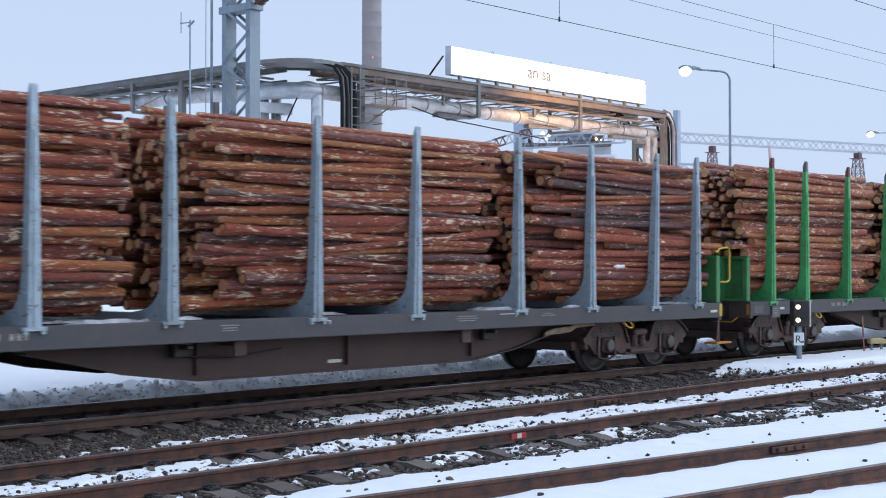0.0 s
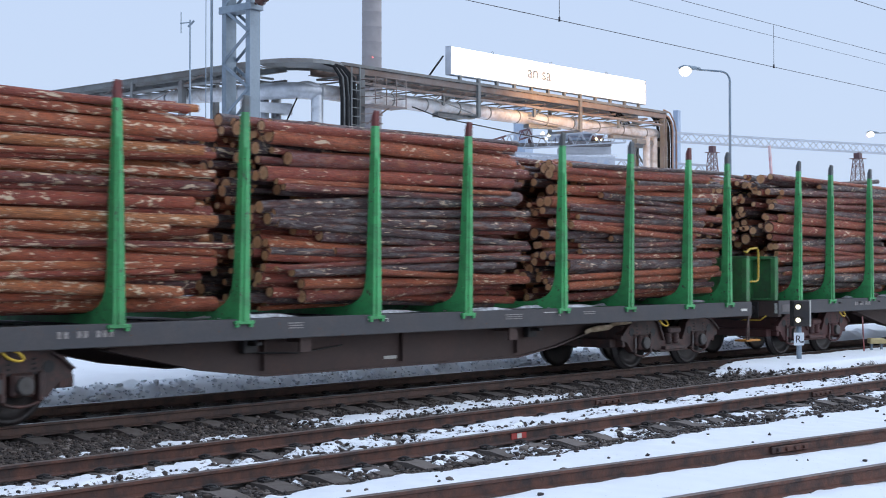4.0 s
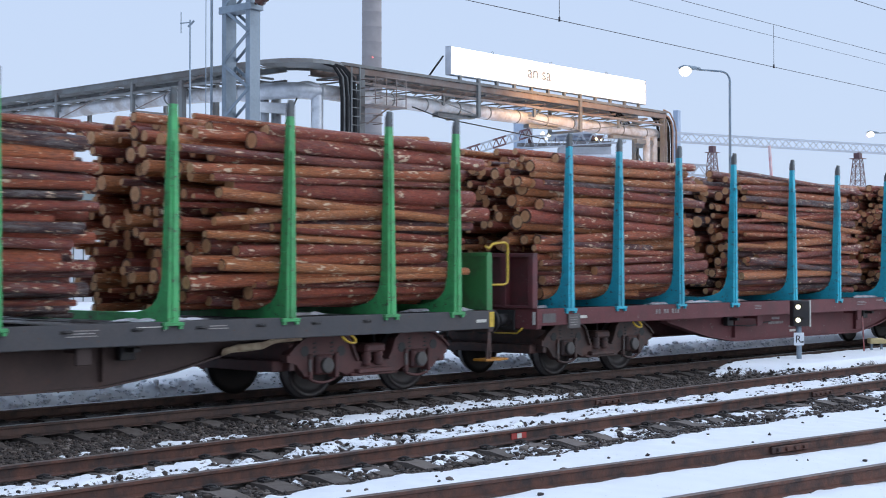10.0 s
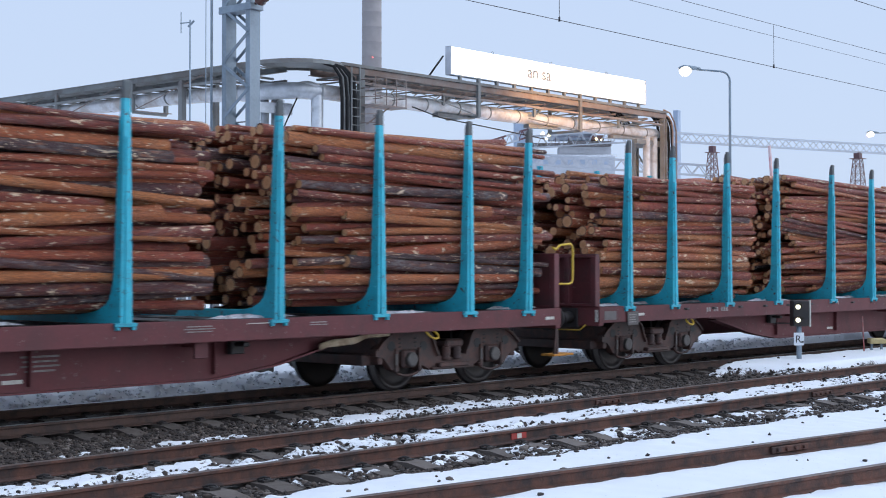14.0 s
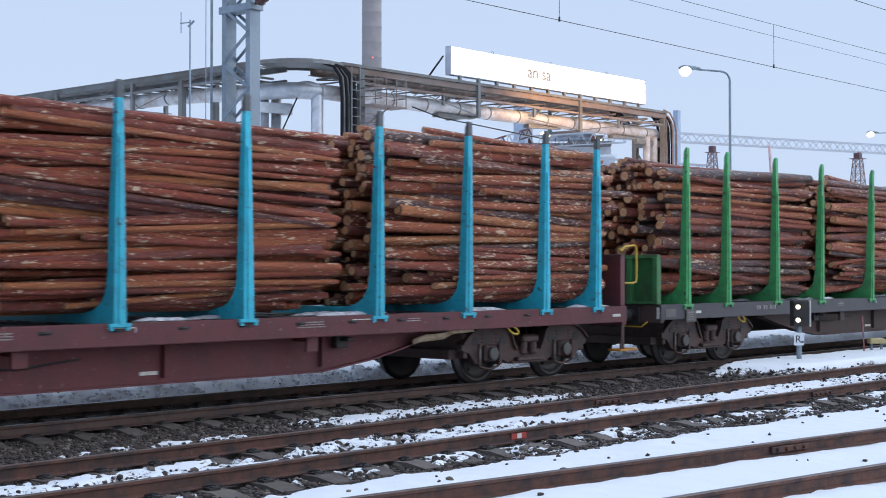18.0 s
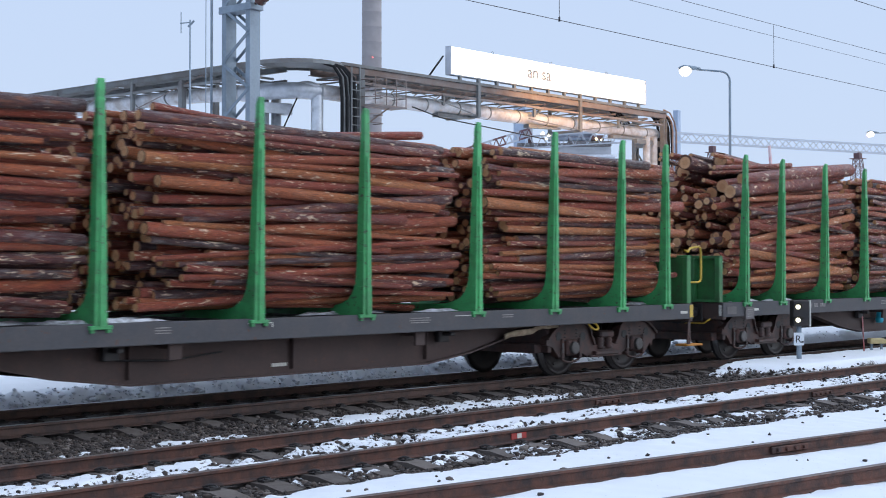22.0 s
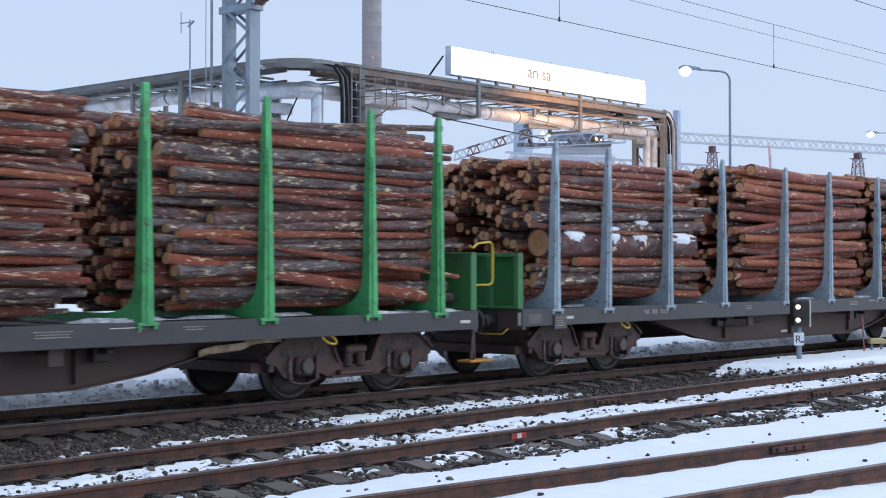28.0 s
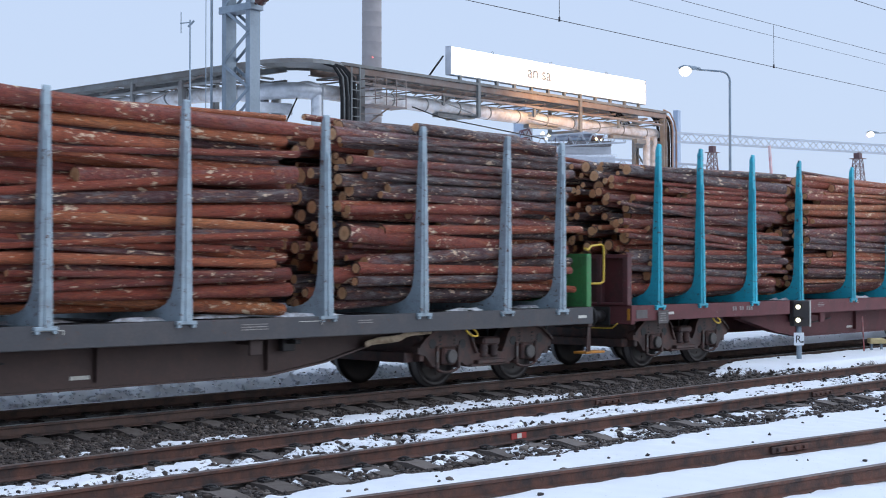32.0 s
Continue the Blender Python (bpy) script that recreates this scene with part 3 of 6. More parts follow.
def stake_mesh(bm, top):
    """One stake up to a given height: a tapered post with a curved foot on the bolster."""
    curve = [(-1.388, 0.76), (-1.378, 0.58), (-1.35, 0.43), (-1.30, 0.32), (-1.22, 0.235), (-1.10, 0.175), (-0.95, 0.14), (-0.80, 0.12)]
    out = [(-1.52, 0.0), (-1.52, 1.4), (-1.515, top), (-1.44, top), (-1.40, 1.5)] + curve + [(-0.80, 0.0)]
    # taper in the x direction: build in slices
    lo, hi = [], []
    for u, v in out:
        w = 0.085 - 0.040 * max(0, (v - 0.25)) / (top - 0.38)
        lo.append(bm.verts.new((-w, u, v)))
        hi.append(bm.verts.new((w, u, v)))
    k = len(out)
    bm.faces.new(lo[::-1])
    bm.faces.new(hi)
    for i in range(k):
        bm.faces.new((lo[i], lo[(i + 1) % k], hi[(i + 1) % k], hi[i]))
    bmesh.ops.recalc_face_normals(bm, faces=bm.faces[:])
    # rib on the outer face
    box(bm, (0, -1.528, 1.2), (0.05, 0.02, 2.4))
    # bolted eyes for the lashing chain on the foot
    for v in (0.42, 0.95):
        tube(bm, [(-0.10, -1.47, v), (0.10, -1.47, v)], 0.016, 6)


def build_wagon(paint, tip, frame_mat, wall_a, wall_b, bogie_mat, label, slots, seed):
    rnd = random.Random(seed)
    wg = empty("timber_wagon")
    reach = 2.83 if paint is GREY else 3.00      # the grey stakes are shorter
    tagged(wg, label, "freight wagon", "wagons of the timber train")
    # floor
    bm = bmesh.new()
    box(bm, (0, 0, 1.195), (2 * HALF - 0.02, 2.86, 0.06))
    for k in range(19):
        box(bm, (-8.6 + k * 0.955, 0, 1.232), (0.10, 2.7, 0.03))
    part("floor", bm, DECK, wg, "grimy deck with crusts of snow")
    # side sills
    for s in (-1, 1):
        bm = bmesh.new()
        box(bm, (0, s * 1.475, 1.115), (2 * HALF, 0.03, 0.29), bevel=0.006)
        box(bm, (0, s * 1.42, 1.252), (2 * HALF, 0.13, 0.022))
        box(bm, (0, s * 1.42, 0.978), (2 * HALF, 0.13, 0.022))
        sill = part("side_sill", bm, SILL_GREY if frame_mat is SILL_BROWN else frame_mat, wg)
        if s == -1:
            if slots:
                # lashing slots: dark plates on the closed sill stand for the shade inside
                for k in range(15):
                    bm = bmesh.new()
                    x = -6.6 + k * 0.94
                    tube(bm, [(x - 0.06, -1.4935, 1.17), (x + 0.06, -1.4935, 1.17)], 0.018, 8)
                    box(bm, (x, -1.492, 1.17), (0.17, 0.008, 0.045))
                    part("lashing_slot", bm, DARK, sill)
            # plates, rungs of writing, reflectors
            for x, w, h, mt in ((-8.95, 0.34, 0.16, TAG), (-8.05, 0.20, 0.05, PLATE), (8.95, 0.22, 0.05, PLATE)):
                bm = bmesh.new()
                box(bm, (x, -1.4945, 1.10), (w, 0.006, h))
                part("marking_plate", bm, mt, sill)
            for k in range(9):
                if k in (2, 5):
                    continue
                bm = bmesh.new()
                box(bm, (-5.9 + k * 0.085, -1.4935, 1.14), (0.055, 0.004, 0.085))
                part("stencil_bar", bm, LETTER, sill)
            for x, w in ((2.05, 0.52), (4.0, 0.34), (-2.4, 0.3)):
                for j in range(2 if x > 3 else 3):
                    bm = bmesh.new()
                    box(bm, (x, -1.4935, 1.185 - j * 0.035), (w * rnd.uniform(0.7, 1), 0.004, 0.014))
                    part("stencil_bar", bm, LETTER, sill)
            for x in (3.0, -0.9):
                bm = bmesh.new()
                box(bm, (x, -1.4935, 1.20), (0.40, 0.004, 0.012))
                box(bm, (x + 0.194, -1.4935, 1.17), (0.012, 0.004, 0.06))
                part("corner_line", bm, PLATE, sill)
    # fishbelly girders between the bogies
    belly = [(-5.35, 0.98), (-5.0, 0.90), (-3.6, 0.56), (-2.6, 0.42), (2.6, 0.42), (3.6, 0.56), (5.0, 0.90), (5.35, 0.98), (5.35, 1.16), (-5.35, 1.16)]
    for s in (-1, 1):
        bm = bmesh.new()
        extrude_outline(bm, belly, s * 1.02, s * 1.05, "y")
        for a, b in zip(belly[1:6], belly[2:7]):
            beam(bm, (a[0], s * 1.035, a[1]), (b[0], s * 1.035, b[1]), 0.19, 0.025)
        for x in (-2.6, 0, 2.6):
            box(bm, (x, s * 1.08, 0.80), (0.02, 0.08, 0.62))
        gd = part("belly_girder", bm, frame_mat, wg)
        if s == -1:
            for x, z, w in () if seed != 43 else ((-0.9, 0.86, 0.30), (-0.9, 0.76, 0.62), (0.15, 0.86, 0.50), (0.15, 0.80, 0.44), (0.15, 0.74, 0.50), (0.15, 0.68, 0.38), (-0.25, 0.66, 0.2)):
                bm = bmesh.new()
                box(bm, (x, -1.0535, z), (w, 0.004, 0.055 if x < -0.5 else 0.025))
                part("stencil_bar", bm, LETTER, gd)
            bm = bmesh.new()
            box(bm, (-0.2, -1.055, 0.56), (0.26, 0.006, 0.05))
            part("marking_plate", bm, PLATE, gd)
            for x in (-2.9, 2.9):
                bm = bmesh.new()
                box(bm, (x, -1.14, 0.86), (0.22, 0.10, 0.20), bevel=0.01)
                box(bm, (x, -1.26, 0.90), (0.10, 0.20, 0.06), bevel=0.01)
                part("brake_changeover_box", bm, DARK, gd)
            # hanger brackets between girder and sill
            for x in (-2.15, 2.15):
                bm = bmesh.new()
                box(bm, (x, -1.38, 0.86), (0.20, 0.05, 0.23), bevel=0.008)
                box(bm, (x, -1.22, 0.93), (0.06, 0.34, 0.08))
                part("sill_bracket", bm, frame_mat, gd)
            if seed == 46:
                bm = bmesh.new()
                tube(bm, [(-1.95, -1.18, 0.62), (-1.95, -1.18, 0.70), (-1.95, -1.18, 0.90)], [0.075, 0.09, 0.06], 12)
                part("brake_valve", bm, CYAN, gd, "turquoise painted brake valve")
            bm = bmesh.new()
            tube(bm, [(-2.8, -1.12, 0.76), (-2.0, -1.10, 0.72), (-1.2, -1.10, 0.80)], 0.015, 6)
            part("pull_rod", bm, DARK, gd)
    # cross bearers and brake gear under the floor
    for x in (-5.4, -2.6, 0.0, 2.6, 5.4):
        bm = bmesh.new()
        box(bm, (x, 0, 1.06), (0.14, 2.80, 0.17))
        part("cross_bearer", bm, frame_mat, wg)
    bm = bmesh.new()
    tube(bm, [(-1.6, 0.2, 0.75), (-0.8, 0.2, 0.75)], 0.2, 12)
    part("brake_cylinder", bm, DARK, wg)
    bm = bmesh.new()
    tube(bm, [(0.6, -0.3, 0.78), (1.9, -0.3, 0.78)], 0.17, 12)
    part("air_tank", bm, DARK, wg)
    # end sills, walls, buffers, steps
    for e, wall in ((-1, wall_a), (1, wall_b)):
        bm = bmesh.new()
        box(bm, (e * (HALF - 0.06), 0, 1.09), (0.12, 2.96, 0.36), bevel=0.01)
        es = part("end_sill", bm, frame_mat, wg)
        wx = e * (HALF - 0.03)
        bm = bmesh.new()
        box(bm, (wx - e * 0.05, 0, 1.73), (0.015, 2.72, 0.88))
        ew = part("end_wall", bm, wall, wg)
        for y in (-1.38, -0.84, -0.16, 0.16, 0.84, 1.38):
            bm = bmesh.new()
            box(bm, (wx, y, 1.73), (0.13, 0.10 if abs(y) > 0.3 else 0.07, 0.92), bevel=0.008)
            part("wall_post", bm, wall, ew)
        bm = bmesh.new()
        box(bm, (wx, 0, 2.20), (0.11, 2.86, 0.07), bevel=0.008)
        part("top_rail", bm, wall, ew)
        bm = bmesh.new()
        box(bm, (wx, 0, 1.295), (0.12, 2.86, 0.05), bevel=0.008)
        part("bottom_rail", bm, wall, ew)
        # handrail on the near corner post of the rear wall
        if e == 1:
            bm = bmesh.new()
            yr = -1.36
            tube(bm, [(wx - 0.02, yr, 2.34), (wx + 0.06, yr, 2.30), (wx + 0.16, yr, 2.38), (wx + 0.44, yr, 2.41), (wx + 0.49, yr, 2.38), (wx + 0.51, yr, 2.32), (wx + 0.51, yr, 1.78), (wx + 0.49, yr, 1.72), (wx + 0.42, yr, 1.69), (wx + 0.02, yr, 1.69)], 0.021, 8)
            part("handrail", bm, YELLOW, wg, "yellow bent tube handrail")
        for y in (-0.875, 0.875):
            bm = bmesh.new()
            box(bm, (e * (HALF + 0.01), y, 1.06), (0.03, 0.36, 0.36), bevel=0.01)
            tube(bm, [(e * (HALF + 0.02), y, 1.06), (e * (HALF + 0.26), y, 1.06)], 0.115, 14)
            tube(bm, [(e * (HALF + 0.24), y, 1.06), (e * (HALF + 0.44), y, 1.06)], 0.085, 14)
            tube(bm, [(e * (HALF + 0.43), y, 1.06), (e * (HALF + 0.465), y, 1.06), (e * (HALF + 0.475), y, 1.06)], [0.225, 0.225, 0.19], 18)
            part("buffer", bm, DARK, wg, smooth=False)
        bm = bmesh.new()
        box(bm, (e * (HALF + 0.16), 0, 1.05), (0.30, 0.07, 0.12), bevel=0.02)
        tube(bm, [(e * (HALF + 0.30), 0, 1.10), (e * (HALF + 0.40), 0, 1.06), (e * (HALF + 0.34), 0, 0.98)], 0.035, 8)
        tube(bm, [(e * (HALF + 0.30), 0.02, 0.98), (e * (HALF + 0.40), 0.03, 0.80), (e * (HALF + 0.30), 0.02, 0.66)], 0.022, 6)
        part("screw_coupling", bm, DARK, wg)
        bm = bmesh.new()
        tube(bm, [(e * (HALF - 0.02), 0.35, 0.90), (e * (HALF + 0.20), 0.35, 0.78), (e * (HALF + 0.36), 0.33, 0.52), (e * (HALF + 0.5), 0.31, 0.44)], 0.026, 8)
        part("brake_hose", bm, RUBBER, wg)
        # shunter's step below one corner, grab bar under the other
        sd = -e
        bm = bmesh.new()
        box(bm, (e * (HALF + 0.10), sd * 1.34, 0.44), (0.52, 0.26, 0.04), bevel=0.006)
        st = part("step", bm, ORANGE, wg, "orange painted step board")
        for dx in (-0.05, 0.02):
            bm = bmesh.new()
            beam(bm, (e * (HALF - 0.06 + dx), sd * 1.44, 0.45), (e * (HALF - 0.06 + dx * 0.3), sd * 1.44, 0.98), 0.03)
            part("hanger", bm, BOGIE, st)
        bm = bmesh.new()
        tube(bm, [(e * (HALF + 0.02), e * 0.55, 0.93), (e * (HALF + 0.02), e * 0.66, 0.83), (e * (HALF + 0.02), e * 1.10, 0.83), (e * (HALF + 0.02), e * 1.22, 0.93)], 0.014, 6)
        part("grab_bar", bm, YELLOW, wg)
        bm = bmesh.new()
        box(bm, (e * (HALF + 0.004), -1.43, 1.10), (0.008, 0.055, 0.22))
        part("corner_reflector", bm, PLATE if rnd.random() < 0.6 else ORANGE, es)
        if e == 1 and rnd.random() < 0.25:
            bm = bmesh.new()
            box(bm, (HALF - 0.06, -1.4945, 1.12), (0.10, 0.008, 0.25))
            part("corner_reflector", bm, YELLOW, es)
    # tag board hung on the sill
    bm = bmesh.new()
    box(bm, (-8.32, -1.515, 1.03), (0.32, 0.015, 0.25), bevel=0.004)
    tg = part("tag_board", bm, TAG, wg, "grey tag board")
    for k in range(4):
        bm = bmesh.new()
        box(bm, (-8.34, -1.5235, 1.10 - k * 0.045), (0.22 * rnd.uniform(0.6, 1), 0.003, 0.016))
        part("stencil_bar", bm, LETTER, tg)
    # yellow pull loops by the bogies
    for x in (-6.45, 6.25):
        bm = bmesh.new()
        pts = [(x + 0.16 * math.cos(a) * 0.8, -1.46, 0.925 + 0.06 * math.sin(a) - 0.05 * math.cos(a)) for a in (2 * math.pi * k / 14 for k in range(15))]
        tube(bm, pts, 0.017, 6, caps=False)
        part("pull_loop", bm, YELLOW, wg, "yellow brake release loop")
    # a torn tarpaulin scrap tucked over the bogie end of the girder
    bm = bmesh.new()
    pts = []
    for i in range(7):
        for j in range(4):
            pts.append(bm.verts.new((4.3 + i * 0.22, -1.22 + 0.03 * math.sin(i * 2 + j), 0.76 + 0.03 * i + j * 0.03 + 0.025 * math.sin(i * 1.7 + j * 2.1))))
    for i in range(6):
        for j in range(3):
            bm.faces.new((pts[i * 4 + j], pts[(i + 1) * 4 + j], pts[(i + 1) * 4 + j + 1], pts[i * 4 + j + 1]))
    r = bmesh.ops.extrude_face_region(bm, geom=bm.faces[:])
    bmesh.ops.translate(bm, vec=(0, 0.03, -0.02), verts=[v for v in r["geom"] if isinstance(v, bmesh.types.BMVert)])
    bmesh.ops.recalc_face_normals(bm, faces=bm.faces[:])
    part("snow_crust", bm, DIRTY_SNOW, wg, "dirty snow crust caught on the frame", smooth=True)
    # bunks: a bolster across the deck with a stake at either side
    bo, stk, tp, cl = None, None, None, None
    for x in STAKES:
        if bo is None:
            bm = bmesh.new()
            extrude_outline(bm, [(-0.80, 0.0), (-0.80, 0.12), (0.80, 0.12), (0.80, 0.0)], -0.075, 0.075, "x")
            bo = part("bolster", bm, paint, wg)
            bo.matrix_basis = pose(x, 0, 1.25)
            bm = bmesh.new()
            stake_mesh(bm, reach - 0.11)
            stk = part("stake", bm, paint, wg)
            stk.matrix_basis = pose(x, 0, 1.25)
            bm = bmesh.new()
            out = [(-1.515, reach - 0.11), (-1.514, reach + 0.10), (-1.503, reach + 0.125), (-1.485, reach + 0.125), (-1.455, reach + 0.05), (-1.444, reach + 0.01), (-1.44, reach - 0.11)]
            extrude_outline(bm, out, -0.0428, 0.0428, "x")
            tp = part("tip", bm, tip, stk)
            worn = tp.data.copy()
            worn.materials.clear()
            worn.materials.append(TIP)
            bm = bmesh.new()
            box(bm, (0, -1.505, -0.015), (0.30, 0.055, 0.05), bevel=0.006)
            for sx in (-0.11, 0.11):
                box(bm, (sx, -1.50, -0.045), (0.05, 0.05, 0.07))
            cl = part("clamp", bm, paint, stk)
            share("stake", stk, pose(x, 0, 1.25, 0, 0, 180), wg)
        else:
            share("bolster", bo, pose(x, 0, 1.25), wg)
            s1 = share("stake", stk, pose(x, 0, 1.25, rnd.uniform(-0.5, 0.7), rnd.uniform(-0.5, 0.5), 0), wg)
            t1 = share("tip", tp, Matrix.Identity(4), s1)
            if tip in (TIP, TIP_RED) and rnd.random() < (0.65 if tip is TIP_RED else 0.3):
                t1.data = worn
            share("clamp", cl, Matrix.Identity(4), s1)
            share("stake", stk, pose(x, 0, 1.25, 0, rnd.uniform(-0.5, 0.5), 180), wg)
    # snow lying on the deck
    for k in range(17):
        x, y = rnd.choice([rnd.uniform(-8.8, 8.8), rnd.choice([-3.0, 3.2, 8.5]) + rnd.uniform(-0.4, 0.4)]), rnd.uniform(-1.3, -0.85)
        bm = bmesh.new()
        n = 14
        ring = [bm.verts.new((x + math.cos(6.283 * i / n) * rnd.uniform(0.25, 0.70), y + math.sin(6.283 * i / n) * rnd.uniform(0.05, 0.14), 1.265)) for i in range(n)]
        mid = [bm.verts.new((x + (v.co.x - x) * 0.55, y + (v.co.y - y) * 0.55, 1.270 + rnd.uniform(0.008, 0.05))) for v in ring]
        for i in range(n):
            bm.faces.new((ring[i], ring[(i + 1) % n], mid[(i + 1) % n], mid[i]))
        bm.faces.new(mid)
        part("deck_snow", bm, FROST, wg, "thin crust of grey snow on the deck", smooth=True)
    # the body sits low on its bogies: heights over the rails
    seen = set()
    for o in wg.children_recursive:
        if o.data not in seen:
            seen.add(o.data)
            o.data.transform(Matrix.Diagonal((1, 1, LOW, 1)))
        m = o.matrix_basis.copy()
        m.translation.z *= LOW
        o.matrix_basis = m
    # bogies
    wheels = []
    bg0 = None
    for e in (-1, 1):
        bm = bmesh.new()
        box(bm, (0, 0, 0.62), (0.52, 2.0, 0.26), bevel=0.03)
        tube(bm, [(0, 0, 0.7), (0, 0, 1.0)], 0.2, 14)
        bg = part("bogie", bm, bogie_mat, wg, "four-wheeled freight bogie caked in brake dust")
        bg.matrix_basis = pose(e * BOGIE_X, 0, 0)
        for x in (-1.47, 1.47):
            bm = bmesh.new()
            box(bm, (x, 0, 0.62), (0.10, 2.16, 0.38), bevel=0.012)
            box(bm, (x * 1.07, 0, 0.50), (0.26, 1.9, 0.16), bevel=0.012)
            box(bm, (x, 0, 0.815), (0.16, 2.10, 0.02))
            part("headstock", bm, bogie_mat, bg)
        for x in (-0.42, 0.42):
            bm = bmesh.new()
            box(bm, (x, 0, 0.50), (0.10, 1.7, 0.12), bevel=0.01)
            part("brake_beam", bm, bogie_mat, bg)
        for s in (-1, 1):
            bm = bmesh.new()
            half = [(0.30, 0.52), (0.37, 0.64), (0.44, 0.82), (0.54, 0.90), (0.72, 0.93), (1.05, 0.93), (1.28, 0.88), (1.46, 0.77), (1.58, 0.66), (1.58, 0.56), (1.42, 0.52), (1.26, 0.34), (1.15, 0.34), (1.14, 0.62), (0.72, 0.62), (0.66, 0.40), (0.45, 0.30)]
            out = [(0.0, 0.47)] + half + [(-u, v) for u, v in half[::-1]]
            extrude_outline(bm, out, s * 0.98, s * 1.10, "y")
            box(bm, (0, s * 1.11, 0.32), (0.92, 0.10, 0.04), bevel=0.01)
            # rolled flange along the upper edge
            for (ua, va), (ub, vb) in zip(half[:8], half[1:9]):
                for q in (-1, 1):
                    beam(bm, (q * ua, s * 1.10, va), (q * ub, s * 1.10, vb), 0.10, 0.03)
            for x in (-0.93, 0.93):
                # horn guides round the axle box, tie bar below
                for dx in (-0.24, 0.24):
                    box(bm, (x + dx, s * 1.05, 0.48), (0.07, 0.16, 0.36), bevel=0.012)
                pts = [(x + 0.28 * math.cos(a), s * 1.09, 0.36 + 0.12 * math.sin(a)) for a in (radians(180 + 180 * k / 8) for k in range(9))]
                tube(bm, pts, 0.022, 6)
            sf = part("side_frame", bm, bogie_mat, bg)
            # solid black discs laid on for the shade inside the frame's round holes
            for x in (-1.27, -0.60, 0.60, 1.27):
                bm = bmesh.new()
                tube(bm, [(x, s * 1.098, 0.70 if abs(x) > 1 else 0.68), (x, s * 1.106, 0.70 if abs(x) > 1 else 0.68)], 0.075, 14)
                part("frame_hole", bm, RUBBER, bg)
            bm = bmesh.new()
            box(bm, (0, s * 1.08, 0.70), (0.40, 0.22, 0.13), bevel=0.03)
            for dx in (-0.12, 0.12):
                tube(bm, [(dx, s * 1.10, 0.44 + 0.03 * q) for q in range(8)], [0.085 if q % 2 else 0.062 for q in range(8)], 10)
            box(bm, (0, s * 1.12, 0.37), (0.66, 0.14, 0.07), bevel=0.012)
            part("bolster_end", bm, bogie_mat, bg)
            for x in (-BASE / 2, BASE / 2):
                bm = bmesh.new()
                box(bm, (x, s * 1.05, 0.47), (0.30, 0.20, 0.27), bevel=0.03)
                ab = part("axle_box", bm, bogie_mat, bg)
                # the cap counts as part of the box
                bm = bmesh.new()
                tube(bm, [(x, s * 1.14, 0.46), (x, s * 1.20, 0.46), (x, s * 1.21, 0.46)], [0.105, 0.105, 0.085], 16, smooth=False)
                part("axle_cap", bm, CAPS, bg)
                bm = bmesh.new()
                box(bm, (x - 0.30, s * 1.165, 0.47), (0.045, 0.008, 0.16))
                part("wear_plate", bm, CAPS, bg)
                for dx in (-0.16, 0.16):
                    bm = bmesh.new()
                    hp = [(x + dx + 0.06 * math.cos(a), s * 1.04 + 0.06 * math.sin(a), 0.58 + 0.24 * a / (6.283 * 4)) for a in (6.283 * 4 * k / 32 for k in range(33))]
                    tube(bm, hp, 0.016, 5)
                    part("coil_spring", bm, DARK, bg)
            for x in (-0.36, 0.36):
                bm = bmesh.new()
                box(bm, (x, s * 0.80, 0.45), (0.07, 0.12, 0.30), bevel=0.015)
                beam(bm, (x, s * 0.80, 0.60), (x * 0.9, s * 0.80, 0.92), 0.035)
                part("brake_block", bm, DARK, bg)
        for x in (-BASE / 2, BASE / 2):
            bm = bmesh.new()
            for s in (-1, 1):
                prof = [(0.10, s * 0.71), (0.30, s * 0.765), (0.40, s * 0.735), (0.49, s * 0.735), (0.49, s * 0.762), (0.465, s * 0.772), (0.455, s * 0.865), (0.40, s * 0.868), (0.385, s * 0.84), (0.30, s * 0.80), (0.13, s * 0.86), (0.10, s * 0.86)]
                n = 32
                rings = [[bm.verts.new((rr * math.cos(6.28318 * k / n), yy, rr * math.sin(6.28318 * k / n))) for k in range(n)] for rr, yy in prof]
                for i, (a, b) in enumerate(zip(rings, rings[1:])):
                    for k in range(n):
                        f = bm.faces.new((a[k], a[(k + 1) % n], b[(k + 1) % n], b[k]))
                        f.smooth = True
                        f.material_index = 1 if i == 5 else 0
                for k in range(2):
                    box(bm, (0.27 * math.cos(k * 3.14 + 0.4), s * 0.80, 0.27 * math.sin(k * 3.14 + 0.4)), (0.05, 0.04, 0.05))
            tube(bm, [(0, -1.0, 0), (0, 1.0, 0)], 0.085, 14)
            bmesh.ops.recalc_face_normals(bm, faces=bm.faces[:])
            ws = part("wheelset", bm, [WHEEL, TREAD], bg)
            wheels.append((ws, x))
        for o in bg.children:
            if o.name.split(".")[0] in ("headstock", "brake_beam", "side_frame", "frame_hole", "coil_spring", "brake_block", "bolster_end"):
                o.data.transform(Matrix.Diagonal((1, 1, 0.94, 1)))
        bg.data.transform(Matrix.Diagonal((1, 1, 0.94, 1)))
    return wg, wheels


